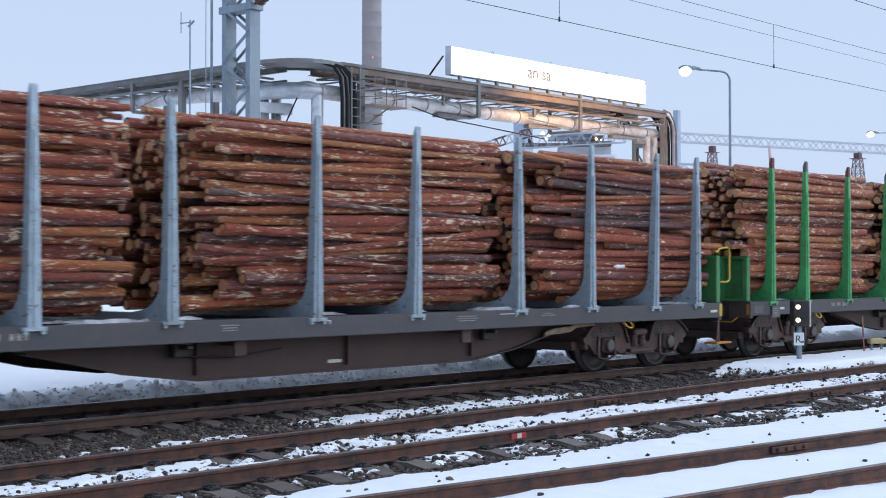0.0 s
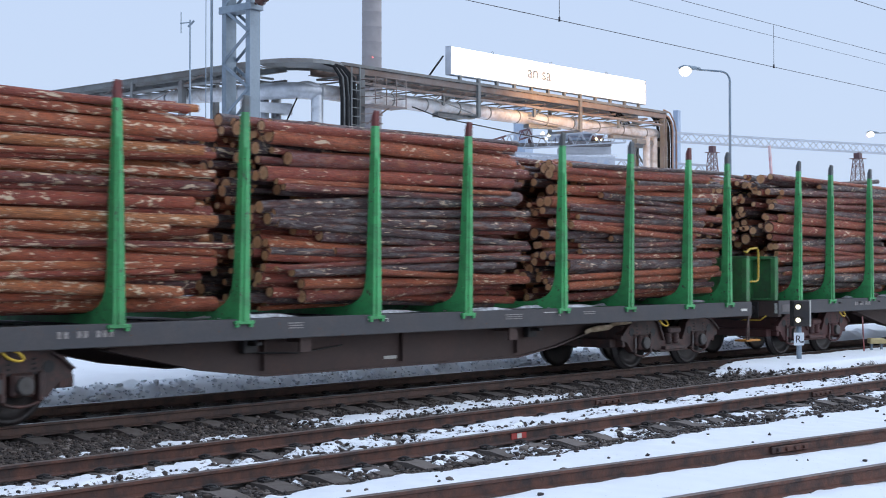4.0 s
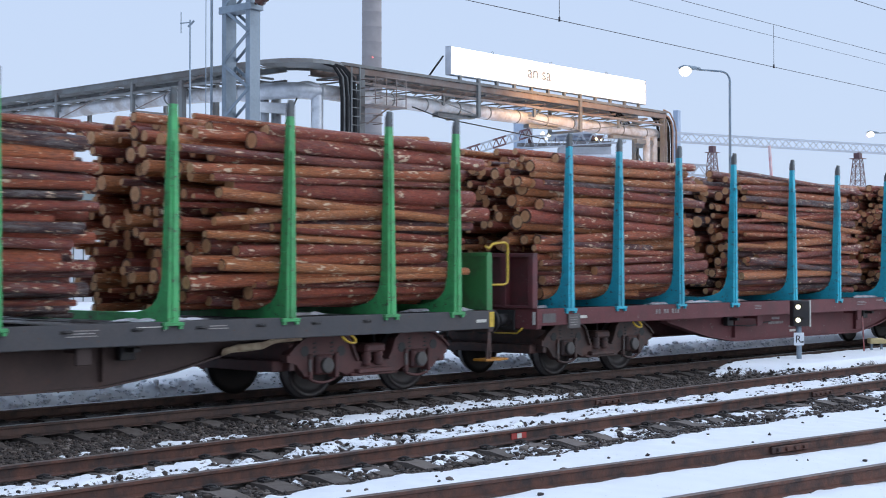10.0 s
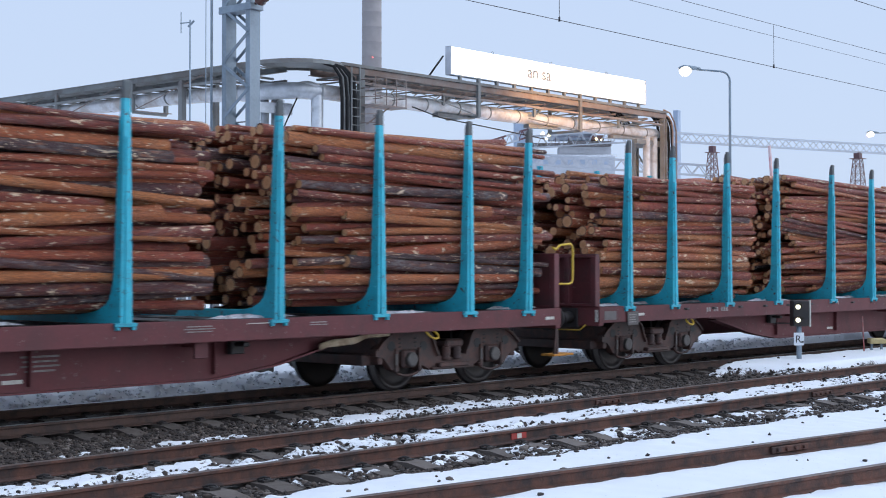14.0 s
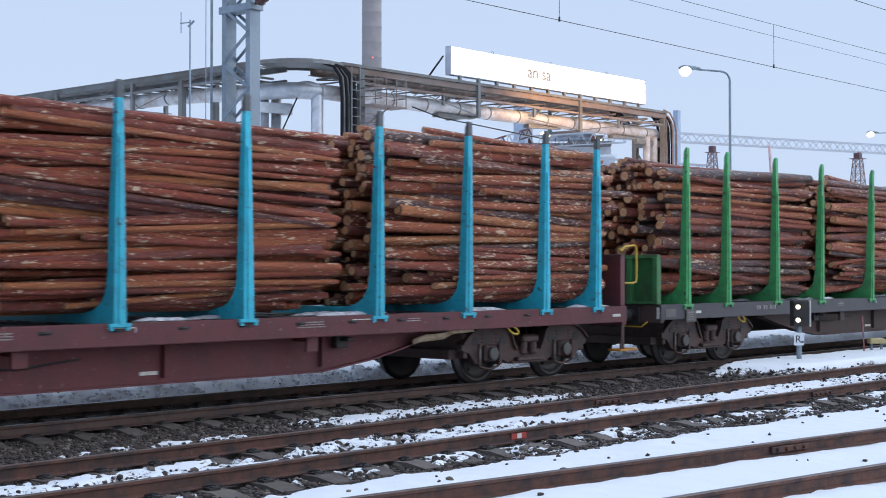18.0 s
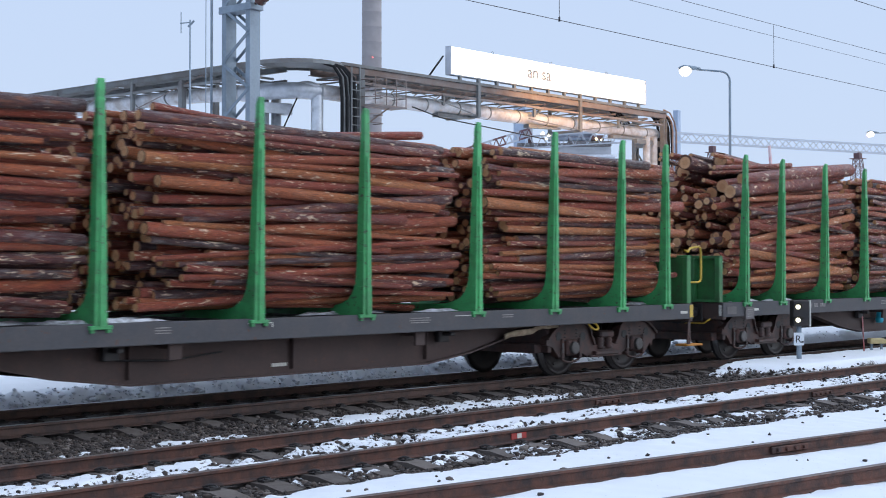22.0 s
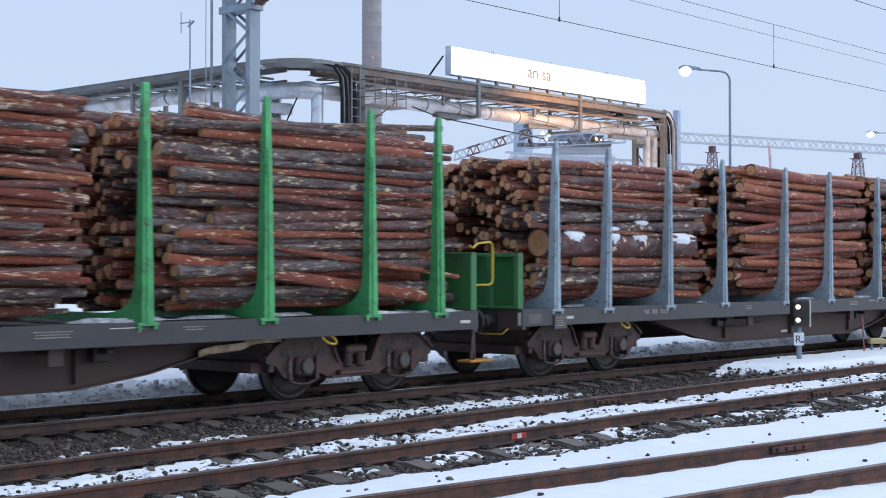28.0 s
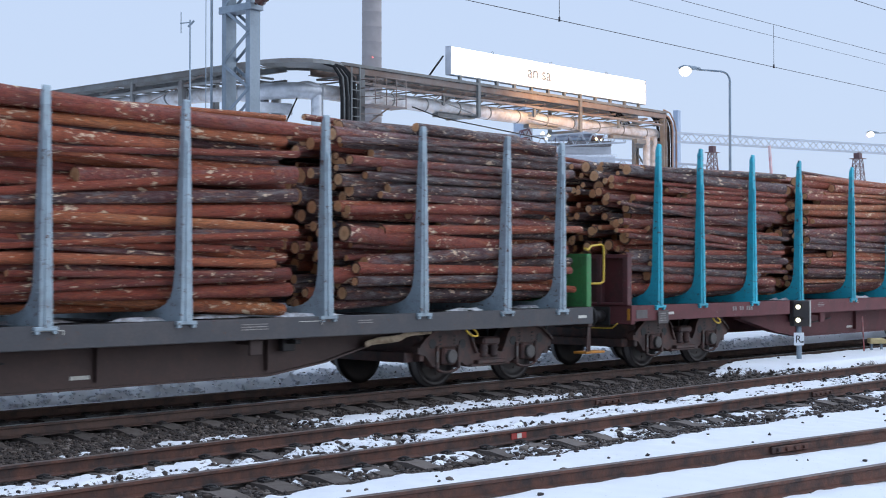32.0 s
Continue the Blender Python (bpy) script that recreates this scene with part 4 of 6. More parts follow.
GREENS = "log wagon with green stakes on a grey-brown steel frame"
CYANS = "log wagon with turquoise stakes on an oxide red frame"
GREYS = "log wagon with light grey stakes on a grey-brown frame"
KINDS = [
    (GREY, GREY, SILL_BROWN, WALL_GREEN, WALL_GREEN, BOGIE, GREYS, False),
    (GREEN, TIP_RED, SILL_BROWN, WALL_GREEN, WALL_GREEN, BOGIE, GREENS, False),
    (GREEN, TIP, SILL_BROWN, WALL_GREEN, WALL_GREEN, BOGIE_RED, GREENS, True),
    (CYAN, TIP, SILL_RED, WALL_RED, WALL_RED, BOGIE, CYANS, False),
    (CYAN, TIP, SILL_RED, WALL_RED, WALL_RED, BOGIE, CYANS, True),
    (GREEN, GREEN, SILL_BROWN, WALL_GREEN, WALL_GREEN, BOGIE, GREENS, False),
    (GREEN, GREEN, SILL_BROWN, WALL_GREEN, WALL_GREEN, BOGIE, GREENS, False),
    (GREY, GREY, SILL_BROWN, WALL_GREEN, WALL_GREEN, BOGIE, GREYS, False),
    (CYAN, CYAN, SILL_RED, WALL_RED, WALL_RED, BOGIE, CYANS, False),
]
train, wheelsets = [], []
for i, kd in enumerate(KINDS):
    wg, wh = build_wagon(*kd, seed=40 + i)
    train.append((wg, FIRST + i * PITCH + (0.06 if i == 8 else 0)))
    wheelsets += wh

# ---------------------------------------------------------------- the loads
log_meshes = []
for k in range(14):
    rl = random.Random(300 + k)
    bm = bmesh.new()
    n, rings_n = 10, 9
    crook = 1.7 if k % 4 == 0 else 1.0
    bend = rl.uniform(-0.6, 0.6) * crook, rl.uniform(-0.45, 0.45) * crook
    rings = []
    for j in range(rings_n):
        u = j / (rings_n - 1)
        rad = 1.10 - 0.26 * u + (0.10 if u == 0 and k % 3 == 0 else 0) + rl.uniform(-0.045, 0.045)
        cy = bend[0] * (u - u * u) * 1.6 - bend[0] * 0.2
        cz = bend[1] * (u - u * u) * 1.6 - bend[1] * 0.2
        ring = []
        for i in range(n):
            a = 2 * math.pi * i / n
            r = rad * (1 + 0.05 * math.sin(3 * a + k) + rl.uniform(-0.035, 0.035))
            ring.append(bm.verts.new((u - 0.5, cy + r * math.cos(a), cz + r * math.sin(a))))
        rings.append(ring)
    for a, b in zip(rings, rings[1:]):
        for i in range(n):
            f = bm.faces.new((a[i], b[i], b[(i + 1) % n], a[(i + 1) % n]))
            f.smooth = True
    f0, f1 = bm.faces.new(rings[0]), bm.faces.new(rings[-1][::-1])
    f0.material_index = f1.material_index = 1
    for e in list(f0.edges) + list(f1.edges):
        e.smooth = False
    bmesh.ops.recalc_face_normals(bm, faces=bm.faces[:])
    me = bpy.data.meshes.new("log")
    bm.to_mesh(me)
    bm.free()
    me.materials.append(BARK)
    me.materials.append(ENDS)
    me.attributes.new("grain", "FLOAT_VECTOR", "POINT").data.foreach_set("vector", [c for v in me.vertices for c in v.co])
    log_meshes.append(me)

# height of each load over the rails, wagon by wagon, front to back
LOADS = [
    (3.64, 3.64, 3.58), (3.70, 3.68, 3.50), (3.58, 3.42, 3.62),
    (3.60, 3.52, 3.62), (3.32, 3.57, 3.68), (3.62, 3.58, 3.61),
    (3.78, 3.70, 3.66), (3.49, 3.69, 3.79), (3.59, 3.67, 3.62),
]
SPANS = [
    [(-9.20, -3.70), (-2.70, 3.05), (3.65, 8.90)], [(-9.35, -3.55), (-2.70, 2.70), (3.40, 8.55)], [(-9.05, -3.50), (-2.70, 2.45), (3.65, 8.60)],
    [(-9.25, -3.95), (-2.85, 2.45), (3.45, 8.80)], [(-9.05, -3.85), (-2.60, 2.75), (3.55, 8.70)], [(-9.10, -3.30), (-2.45, 3.10), (3.75, 9.05)],
    [(-8.70, -3.50), (-2.95, 2.70), (3.50, 8.60)], [(-8.75, -3.50), (-2.45, 2.95), (3.80, 8.85)], [(-9.25, -3.50), (-2.80, 2.80), (3.50, 8.70)],
]
GIRTH = [(0.078, 0.070, 0.072), (0.082, 0.085, 0.080), (0.088, 0.095, 0.092), (0.092, 0.088, 0.080), (0.090, 0.064, 0.080),
         (0.085, 0.078, 0.075), (0.086, 0.075, 0.082), (0.082, 0.090, 0.098), (0.092, 0.085, 0.085)]
Y0, Y1, Z0 = -1.375, 1.375, 1.235


def pack(top, girth, rl, big, thick):
    """Logs dropped one on another between the stakes: (y, z, radius)."""
    ys = np.linspace(Y0, Y1, 120)
    cy, cz, cr = np.zeros(0), np.zeros(0), np.zeros(0)
    miss, trunk = 0, None
    while miss < 16 and len(cy) < 900:
        g = girth * (2.3 if thick and len(cy) and cz.max() > 3.28 else 1.0)
        r = min(0.155, max(0.040, rl.gauss(g * 0.76, g * (0.10 if g > girth else 0.22))))
        if miss > 4:
            r = rl.uniform(0.038, 0.052)
        if big and trunk is None and len(cy) and cz.max() > 1.93:
            r = 0.235
            cand = np.array([Y0 + r])
        else:
            cand = ys[(ys > Y0 + r) & (ys < Y1 - r)]
        foot = Z0 + 1.5 * np.maximum(0, np.abs(cand) - 0.85) ** 2     # the stakes curve inwards at the foot
        if len(cy):
            dy = cand[:, None] - cy[None, :]
            rs = (r + cr)[None, :]
            lift = np.where(np.abs(dy) < rs, cz[None, :] + np.sqrt(np.maximum(rs * rs - dy * dy, 0)), Z0 + r)
            zz = np.maximum(lift.max(axis=1), foot + r)
        else:
            zz = foot + r
        lim = top + 0.05 * (1 - (cand / 1.4) ** 2)
        ok = zz + 0.5 * r < lim
        if not ok.any():
            miss += 1
            continue
        score = np.where(ok, zz, 99) + np.array([rl.uniform(0, 0.02) for _ in range(len(cand))])
        b = int(score.argmin())
        if r == 0.235:
            trunk = True
        cy, cz, cr = np.append(cy, cand[b]), np.append(cz, zz[b]), np.append(cr, r)
    return list(zip(cy, cz, cr))


def snow_patch(parent, xa, ln, y, z, r, spread=40, mid=136):
    """A strip of snow lying along the upper side of a log."""
    bm = bmesh.new()
    n, m = 18, 7
    grid = []
    for i in range(n + 1):
        u = i / n
        wd = math.sin(math.pi * u) ** 0.5 * (1 + 0.45 * noise.noise((u * 9.0, xa * 3.0, 0.5)) + 0.35 * noise.noise((u * 23.0, xa * 5.0, 2.5)))
        row = []
        for j in range(m + 1):
            v = j / m
            ang = radians(mid + spread * wd * (v - 0.45) * 1.5)
            rr = r * 0.985 + 0.045 * math.sin(math.pi * v) * min(1.0, wd) + 0.016 * noise.noise((u * 14.0, v * 4.0, xa))
            row.append(bm.verts.new((xa + ln * u, y + rr * math.cos(ang), z + rr * math.sin(ang))))
        grid.append(row)
    for i in range(n):
        for j in range(m):
            bm.faces.new((grid[i][j], grid[i + 1][j], grid[i + 1][j + 1], grid[i][j + 1]))
    part("snow_patch", bm, SNOW, parent, "crust of snow", smooth=True)


def thick_trunk(st, x0, x1, y, z, r):
    """One thick straight trunk with snow lying along its upper side."""
    bm = bmesh.new()
    tube(bm, [(x0 + (x1 - x0) * k / 12, y, z) for k in range(13)], [r * (1.02 - 0.006 * k) for k in range(13)], 18)
    for f in bm.faces:
        f.material_index = 1 if len(f.verts) > 4 else 0
    for e in bm.edges:
        e.smooth = len(e.link_faces[0].verts) == len(e.link_faces[1].verts)
    ob = part("log", bm, [BARK_BUTT, ENDS], st, "thick dark trunk with patches of snow")
    ob.data.attributes.new("grain", "FLOAT_VECTOR", "POINT").data.foreach_set("vector", [c for v in ob.data.vertices for c in ((v.co.x - x0) / (x1 - x0) - 0.5, (v.co.y - y) / r, (v.co.z - z) / r)])
    for xa, ln in ((x0 + 0.45, 0.55), (x0 + 1.6, 0.4), (x0 + 2.35, 0.5), (x0 + 3.3, 1.15)):
        snow_patch(ob, xa, ln, y, z, r)


STACK_LABELS = ["stack of pine logs with reddish bark between the stakes", "stack of thin pine logs, pale sawn ends showing", "stack of mixed pine and spruce logs, frosted bark"]
BARKS = {(0, 0): BARK_PEELED, (0, 1): BARK_PEELED, (1, 0): BARK_PEELED, (4, 2): BARK_PEELED,
         (1, 1): BARK_DARK, (1, 2): BARK_DARK, (2, 0): BARK_DARK, (2, 1): BARK_DARK, (7, 2): BARK_DARK, (8, 0): BARK_DARK,
         (2, 2): BARK_GOLD, (3, 0): BARK_GOLD, (4, 0): BARK_GOLD, (4, 1): BARK_GOLD,
         (6, 1): BARK_FROSTED, (6, 2): BARK_FROSTED, (7, 0): BARK_FROSTED}
FRAYED = {(1, 2), (7, 0), (3, 0), (5, 2)}                      # loads whose rear ends are ragged
SNOWY = {(6, 0): 9, (7, 0): 5, (6, 1): 3, (0, 2): 2}      # how many logs carry a crust of snow
stacks = []
for i in range(9):
    for j in range(3):
        rl = random.Random(900 + i * 3 + j)
        st = empty("log_stack")
        big = (i, j) == (7, 0)
        tagged(st, "stack of pine logs with one thick snow-dusted trunk" if big else STACK_LABELS[(i + 2 * j) % 3], "log stack", "log loads of the train")
        bark = BARKS.get((i, j), BARK)
        a, b = SPANS[i][j]
        lean = rl.uniform(-0.7, 0.7)
        tilt = {(6, 0): 4.2, (1, 1): 0.6, (4, 1): 0.7, (5, 0): -1.1}.get((i, j), rl.uniform(-0.8, 0.4))
        sag = {(6, 0): 3.4, (5, 1): 2.6, (4, 1): 2.4}.get((i, j), rl.uniform(-0.3, 2.0))
        buried, dusted = [], 0
        for y, z, r in pack(LOADS[i][j], GIRTH[i][j], rl, big, (i, j) == (6, 0)):
            ln = min(b - a - 0.05, max(3.9, rl.gauss(b - a - 0.30, 0.18)))
            x = (a + b) / 2 + rl.gauss(0.0, 0.25)
            if rl.random() < 0.48:
                cut = rl.uniform(0.1, 1.1) if rl.random() < 0.72 else rl.uniform(0.8, 1.9)
                ln, x = ln - cut, x + cut / 2 * (1 if rl.random() < 0.75 else -1)
            if (i, j) in FRAYED and rl.random() < 0.6:
                cut = rl.uniform(0.0, 1.25)
                ln, x = max(3.2, ln - cut), x - cut / 2
            x = max(a - 0.12 + ln / 2, x)
            if j < 2:
                x = min(b - 0.05 - ln / 2, x)
            elif (i, j) not in FRAYED and rl.random() < 0.35:
                x += rl.uniform(0.0, 0.55)                      # ends frayed out over the buffers
            if z - r < 2.06:
                x = min(9.08 - ln / 2, max(-9.08 + ln / 2, x))
            if r == 0.235:
                thick_trunk(st, a + 0.35, b - 0.5, y, z, r)
                continue
            me = rl.choice(log_meshes)
            flip = 180 if rl.random() < 0.42 else 0
            near = y < Y0 + 0.22
            yaw = rl.gauss(0.0, 0.25) if near else rl.gauss(lean * 0.4, 0.6)
            u = min(1.0, (z - Z0) / (LOADS[i][j] - Z0))
            pit = rl.gauss(tilt * u + sag * 4 * u * (1 - u), 0.8 if u > 0.85 else 1.0 if not near else 1.3)
            if rl.random() < 0.10 and (i, j) != (6, 0):
                pit += rl.choice([-2.6, 2.4, 3.0])              # some lie askew over the others
            m = pose(x, y, z, 0, pit, yaw + flip) @ pose(0, 0, 0, rl.uniform(0, 360), 0, 0) @ Matrix.Diagonal((ln, r, r, 1))
            if y > (0.05 if j == 0 else -0.70) and z < LOADS[i][j] - 0.22:
                buried.append((me, m))          # shut in by the others, far from the track side
                continue
            ob = new("log", me)
            ob.parent = st
            ob.matrix_basis = m
            own = BARK_BUTT if (i, j) == (6, 0) and r > 0.11 else bark
            if own is not BARK:
                ob.material_slots[0].link = "OBJECT"
                ob.material_slots[0].material = own
            if y < Y0 + 0.30 and dusted < SNOWY.get((i, j), 0) and u < 0.9 and rl.random() < 0.5 and abs(pit) < 2.0:
                dusted += 1
                along = rl.uniform(-0.35, 0.25) * ln
                snow_patch(st, x + along, rl.uniform(0.22, 0.5), y, z - along * math.tan(radians(pit)), r * 1.02, 62, 122)
        if buried:
            vs, fs, mi, gr = [], [], [], []
            for me, m in buried:
                k = len(vs)
                vs += [(m @ v.co)[:] for v in me.vertices]
                gr += [c for v in me.vertices for c in v.co]
                fs += [[k + n for n in p.vertices] for p in me.polygons]
                mi += [p.material_index for p in me.polygons]
            me = bpy.data.meshes.new("log_core")
            me.from_pydata(vs, [], fs)
            me.materials.append(bark)
            me.materials.append(ENDS)
            me.polygons.foreach_set("material_index", mi)
            me.attributes.new("grain", "FLOAT_VECTOR", "POINT").data.foreach_set("vector", gr)
            ob = new("log_core", me)
            ob.parent = st
            ob["kind"] = "stuff"
        stacks.append((st, FIRST + i * PITCH + (0.06 if i == 8 else 0)))

# ---------------------------------------------------------------- overhead line
mast = tagged(empty("catenary_mast"), "blue-grey galvanised lattice mast beside the main track", "mast")
LEGS = [(15.12, 17.62), (15.12, 18.22)]
for x, y in LEGS:
    bm = bmesh.new()
    c_shape = [(-0.11, -0.057), (0.11, -0.057), (0.11, 0.05), (0.097, 0.05), (0.097, -0.043), (-0.097, -0.043), (-0.097, 0.05), (-0.11, 0.05)]
    extrude_outline(bm, [(x + u, y + v) for u, v in c_shape], -0.2, 9.4, "z")
    part("leg", bm, GALV, mast)
for fx in (-0.113, 0.113):
    z, k = 0.1, 0
    while z < 9.1:
        bm = bmesh.new()
        a, b = (LEGS[0][1] - 0.02, LEGS[1][1] + 0.02)
        beam(bm, (15.12 + fx, a if k % 2 == 0 else b, z), (15.12 + fx, b if k % 2 == 0 else a, z + 0.445), 0.012, 0.055)
        part("lacing_bar", bm, GALV, mast)
        z, k = z + 0.46, k + 1
bm = bmesh.new()
box(bm, (15.12, 17.92, 6.03), (0.28, 0.82, 0.12), bevel=0.01)
part("collar", bm, GALV, mast)
bm = bmesh.new()
box(bm, (15.12, 17.92, 0.03), (0.5, 1.15, 0.30), bevel=0.03)
part("footing", bm, CONCRETE, mast)
bm = bmesh.new()
tube(bm, [(15.08, 17.5, 6.07), (14.93, 16.6, 6.36)], 0.03, 8)
pts, rad = [], []
for k in range(13):
    pts.append((15.07 - 0.012 * k, 17.42 - 0.055 * k, 6.09 + 0.019 * k))
    rad.append(0.11 if k % 2 else 0.07)
tube(bm, pts, rad, 12)
part("insulator", bm, BROWN_INS, mast, "brown ribbed porcelain insulator")
bm = bmesh.new()
tube(bm, [(14.98, 18.50, -0.1), (14.98, 18.50, 9.3)], 0.022, 8)
part("earth_pipe", bm, GALV, mast)

line = tagged(empty("overhead_line"), "thin dark contact and carrier wires above the rails", "overhead line", kind="structure")
for nm, y, z, r in (("contact_wire", 14.2, 5.907, 0.006), ("feeder_wire", 14.2, 6.542, 0.004), ("carrier_wire", 14.2, 6.784, 0.005), ("contact_wire", 10.5, 6.238, 0.006)):
    bm = bmesh.new()
    tube(bm, [(x, y, z) for x in range(-30, 331, 30)], r, 6)
    part(nm, bm, WIRE, line)
for x in (11.58, 18.87, 26.18, 33.48, 40.78, 48.08, 55.38):
    bm = bmesh.new()
    tube(bm, [(x, 14.2, 5.907), (x, 14.2, 6.784)], 0.005, 5)
    tube(bm, [(x, 14.2, 5.885), (x, 14.2, 5.96)], 0.018, 6)
    part("dropper", bm, WIRE, line)

# thin aerial pole and wire near the mast
def on_site(thing, x, y, s=(0.895, 0.895, 0.895)):
    """Sets a thing that was drawn round (x, y) of the works plan on the yard's own ground, at its true size."""
    thing.matrix_world = Matrix.Translation((x + SKEW * y, y, 0)) @ Matrix.Diagonal((*s, 1)) @ Matrix.Translation((-x, -y, 0))
    return thing


aerial = tagged(empty("aerial_pole"), "slim grey pole with a small aerial on top", "pole")
bm = bmesh.new()
tube(bm, [(16.0, 28.48, 0), (16.0, 28.48, 9.0)], [0.035, 0.022], 8)
part("pole", bm, GALV, aerial)
bm = bmesh.new()
beam(bm, (16.0, 28.48, 8.93), (15.8, 28.68, 8.90), 0.03)
beam(bm, (15.82, 28.66, 8.62), (15.82, 28.66, 9.22), 0.02)
beam(bm, (15.96, 28.52, 8.80), (16.08, 28.40, 8.98), 0.05)
part("aerial", bm, GALV, aerial)
on_site(aerial, 16.0, 28.48)
bm = bmesh.new()
tube(bm, [(21.23, 26.43, 0), (21.23, 26.43, 11.5)], 0.012, 6)
tagged(part("slim_pole", bm, GALV), "very slim tall grey rod standing behind the train", "pole")

# ---------------------------------------------------------------- pipe bridge
bridge = tagged(empty("pipe_bridge"), "weathered steel pipe bridge turning a corner beside the yard", "pipe bridge")
FY, BY, RX0, RX1 = 31.0, 32.4, 23.2, 41.4


def piece(name, mat, build, parent=bridge, label="", smooth=False):
    bm = bmesh.new()
    build(bm)
    return part(name, bm, mat, parent, label, smooth)


def eased(pts, k=5):
    """More points on a smooth curve through the given ones."""
    pts = [Vector(q) for q in pts]
    out = []
    for i in range(len(pts) - 1):
        a, b, c, d = pts[max(0, i - 1)], pts[i], pts[i + 1], pts[min(len(pts) - 1, i + 2)]
        for j in range(k):
            u = j / k
            out.append(0.5 * (2 * b + (c - a) * u + (2 * a - 5 * b + 4 * c - d) * u * u + (3 * b - a - 3 * c + d) * u ** 3))
    return out + [pts[-1]]


# run beside the track
for y in (FY - 0.02, BY):
    piece("tray_edge", STEEL, lambda b: box(b, ((RX0 + RX1) / 2, y, 8.99), (RX1 - RX0, 0.03, 0.10)))
for i in range(46):
    piece("tray_slat", STEEL, lambda b: box(b, (RX0 + 0.2 + i * 0.395, 31.69, 8.955), (0.09, 1.39, 0.03)))
for y in (FY + 0.03, BY - 0.03):
    piece("beam", RUSTY, lambda b: (box(b, ((RX0 + RX1) / 2, y, 8.82), (RX1 - RX0, 0.02, 0.19)), box(b, ((RX0 + RX1) / 2, y + 0.05, 8.92), (RX1 - RX0, 0.12, 0.02)), box(b, ((RX0 + RX1) / 2, y + 0.05, 8.72), (RX1 - RX0, 0.12, 0.02))))
    piece("lower_chord", RUSTY, lambda b: box(b, ((RX0 + RX1) / 2, y + 0.02, 8.42), (RX1 - RX0, 0.08, 0.085), bevel=0.01))
k, x = 0, RX0 + 0.3
while x < RX1:
    piece("cross_member", STEEL, lambda b: (beam(b, (x, FY, 8.60), (x, BY, 8.60), 0.06), beam(b, (x, FY, 8.42), (x, BY, 8.42), 0.05)))
    if x + 1.1 < RX1:
        piece("brace", RUSTY, lambda b: (beam(b, (x, FY if k % 2 else BY, 8.58), (x + 1.1, BY if k % 2 else FY, 8.58), 0.045), beam(b, (x, FY + 0.05, 8.44), (x + 1.1, BY - 0.05, 8.44), 0.03)))
    x, k = x + 1.1, k + 1
for i in range(12):
    piece("tray_floor", STEEL, lambda b: box(b, (RX0 + 0.75 + i * 1.51, 31.75, 8.932), (1.36, 1.05, 0.012)))
# walkway mesh and cables lying in the tray
for j in range(5):
    piece("tray_cable", CABLE, lambda b: tube(b, [(RX0 - 0.4 + 3.0 * i, 31.2 + 0.16 * j + 0.02 * math.sin(i + j), 9.0 + 0.01 * j) for i in range(7)] + [(RX1 + 0.15, 31.2 + 0.16 * j, 8.96), (RX1 + 0.50, 31.2 + 0.16 * j, 8.72), (RX1 + 0.68, 31.2 + 0.16 * j, 8.35), (RX1 + 0.72, 31.2 + 0.16 * j, 7.6), (RX1 + 0.72, 31.2 + 0.16 * j, 0.0)], 0.062, 8))
for z in (8.5, 8.0, 7.5, 7.0, 6.5, 6.0):
    piece("cable_rung", STEEL, lambda b: beam(b, (RX1 + 0.70 - (0.14 if z > 8.4 else 0), 31.1, z), (RX1 + 0.70 - (0.14 if z > 8.4 else 0), 32.0, z), 0.05, 0.03))
for dx in (0.58, 0.84):
    piece("cable_ladder_rail", RUSTY, lambda b: tube(b, [(RX1 - 0.1, 31.08, 9.03 + (0.08 if dx > 0.7 else -0.12)), (RX1 + dx * 0.45, 31.08, 8.93 + (0.08 if dx > 0.7 else -0.10)), (RX1 + dx * 0.85, 31.08, 8.62), (RX1 + dx, 31.08, 8.2), (RX1 + dx, 31.08, 0)], 0.035, 6))
# the big clad pipe: along the left run, round the corner, along the right run
PIPE_PATH = [(21.35, 57.0), (21.35, 53.0), (21.36, 46.5), (21.38, 41.4), (21.42, 37.5), (21.52, 34.6), (21.61, 33.3), (21.76, 32.4), (22.13, 31.8), (22.8, 31.52), (24.0, 31.5), (28.0, 31.5), (33.0, 31.5), (38.0, 31.5), (41.25, 31.5)]
piece("main_pipe", PIPE, lambda b: tube(b, eased([(x, y, 8.02 + 0.15 * smooth01(33.5, 36, y)) for x, y in PIPE_PATH]), 0.255, 20), label="dull aluminium clad pipe", smooth=False)
ring_at = [(24.2 + 1.62 * i, 31.5, 8.02, (1, 0, 0)) for i in range(11)]
ring_at += [(21.42 - 0.006 * i, 37.1 + 1.56 * i, 8.17, (0, 1, 0)) for i in range(11)]
for x, y, z, d in ring_at:
    piece("pipe_band", STEEL, lambda b: tube(b, [Vector((x, y, z)) - Vector(d) * 0.035, Vector((x, y, z)) + Vector(d) * 0.035], 0.263, 20))
piece("elbow_cladding", PIPE_WHITE, lambda b: tube(b, eased([(21.58, 33.7, 8.04), (21.64, 33.05, 8.03), (21.76, 32.4, 8.02), (22.13, 31.8, 8.02), (22.8, 31.52, 8.02)]), 0.285, 20), label="pale cladding on the pipe bend")
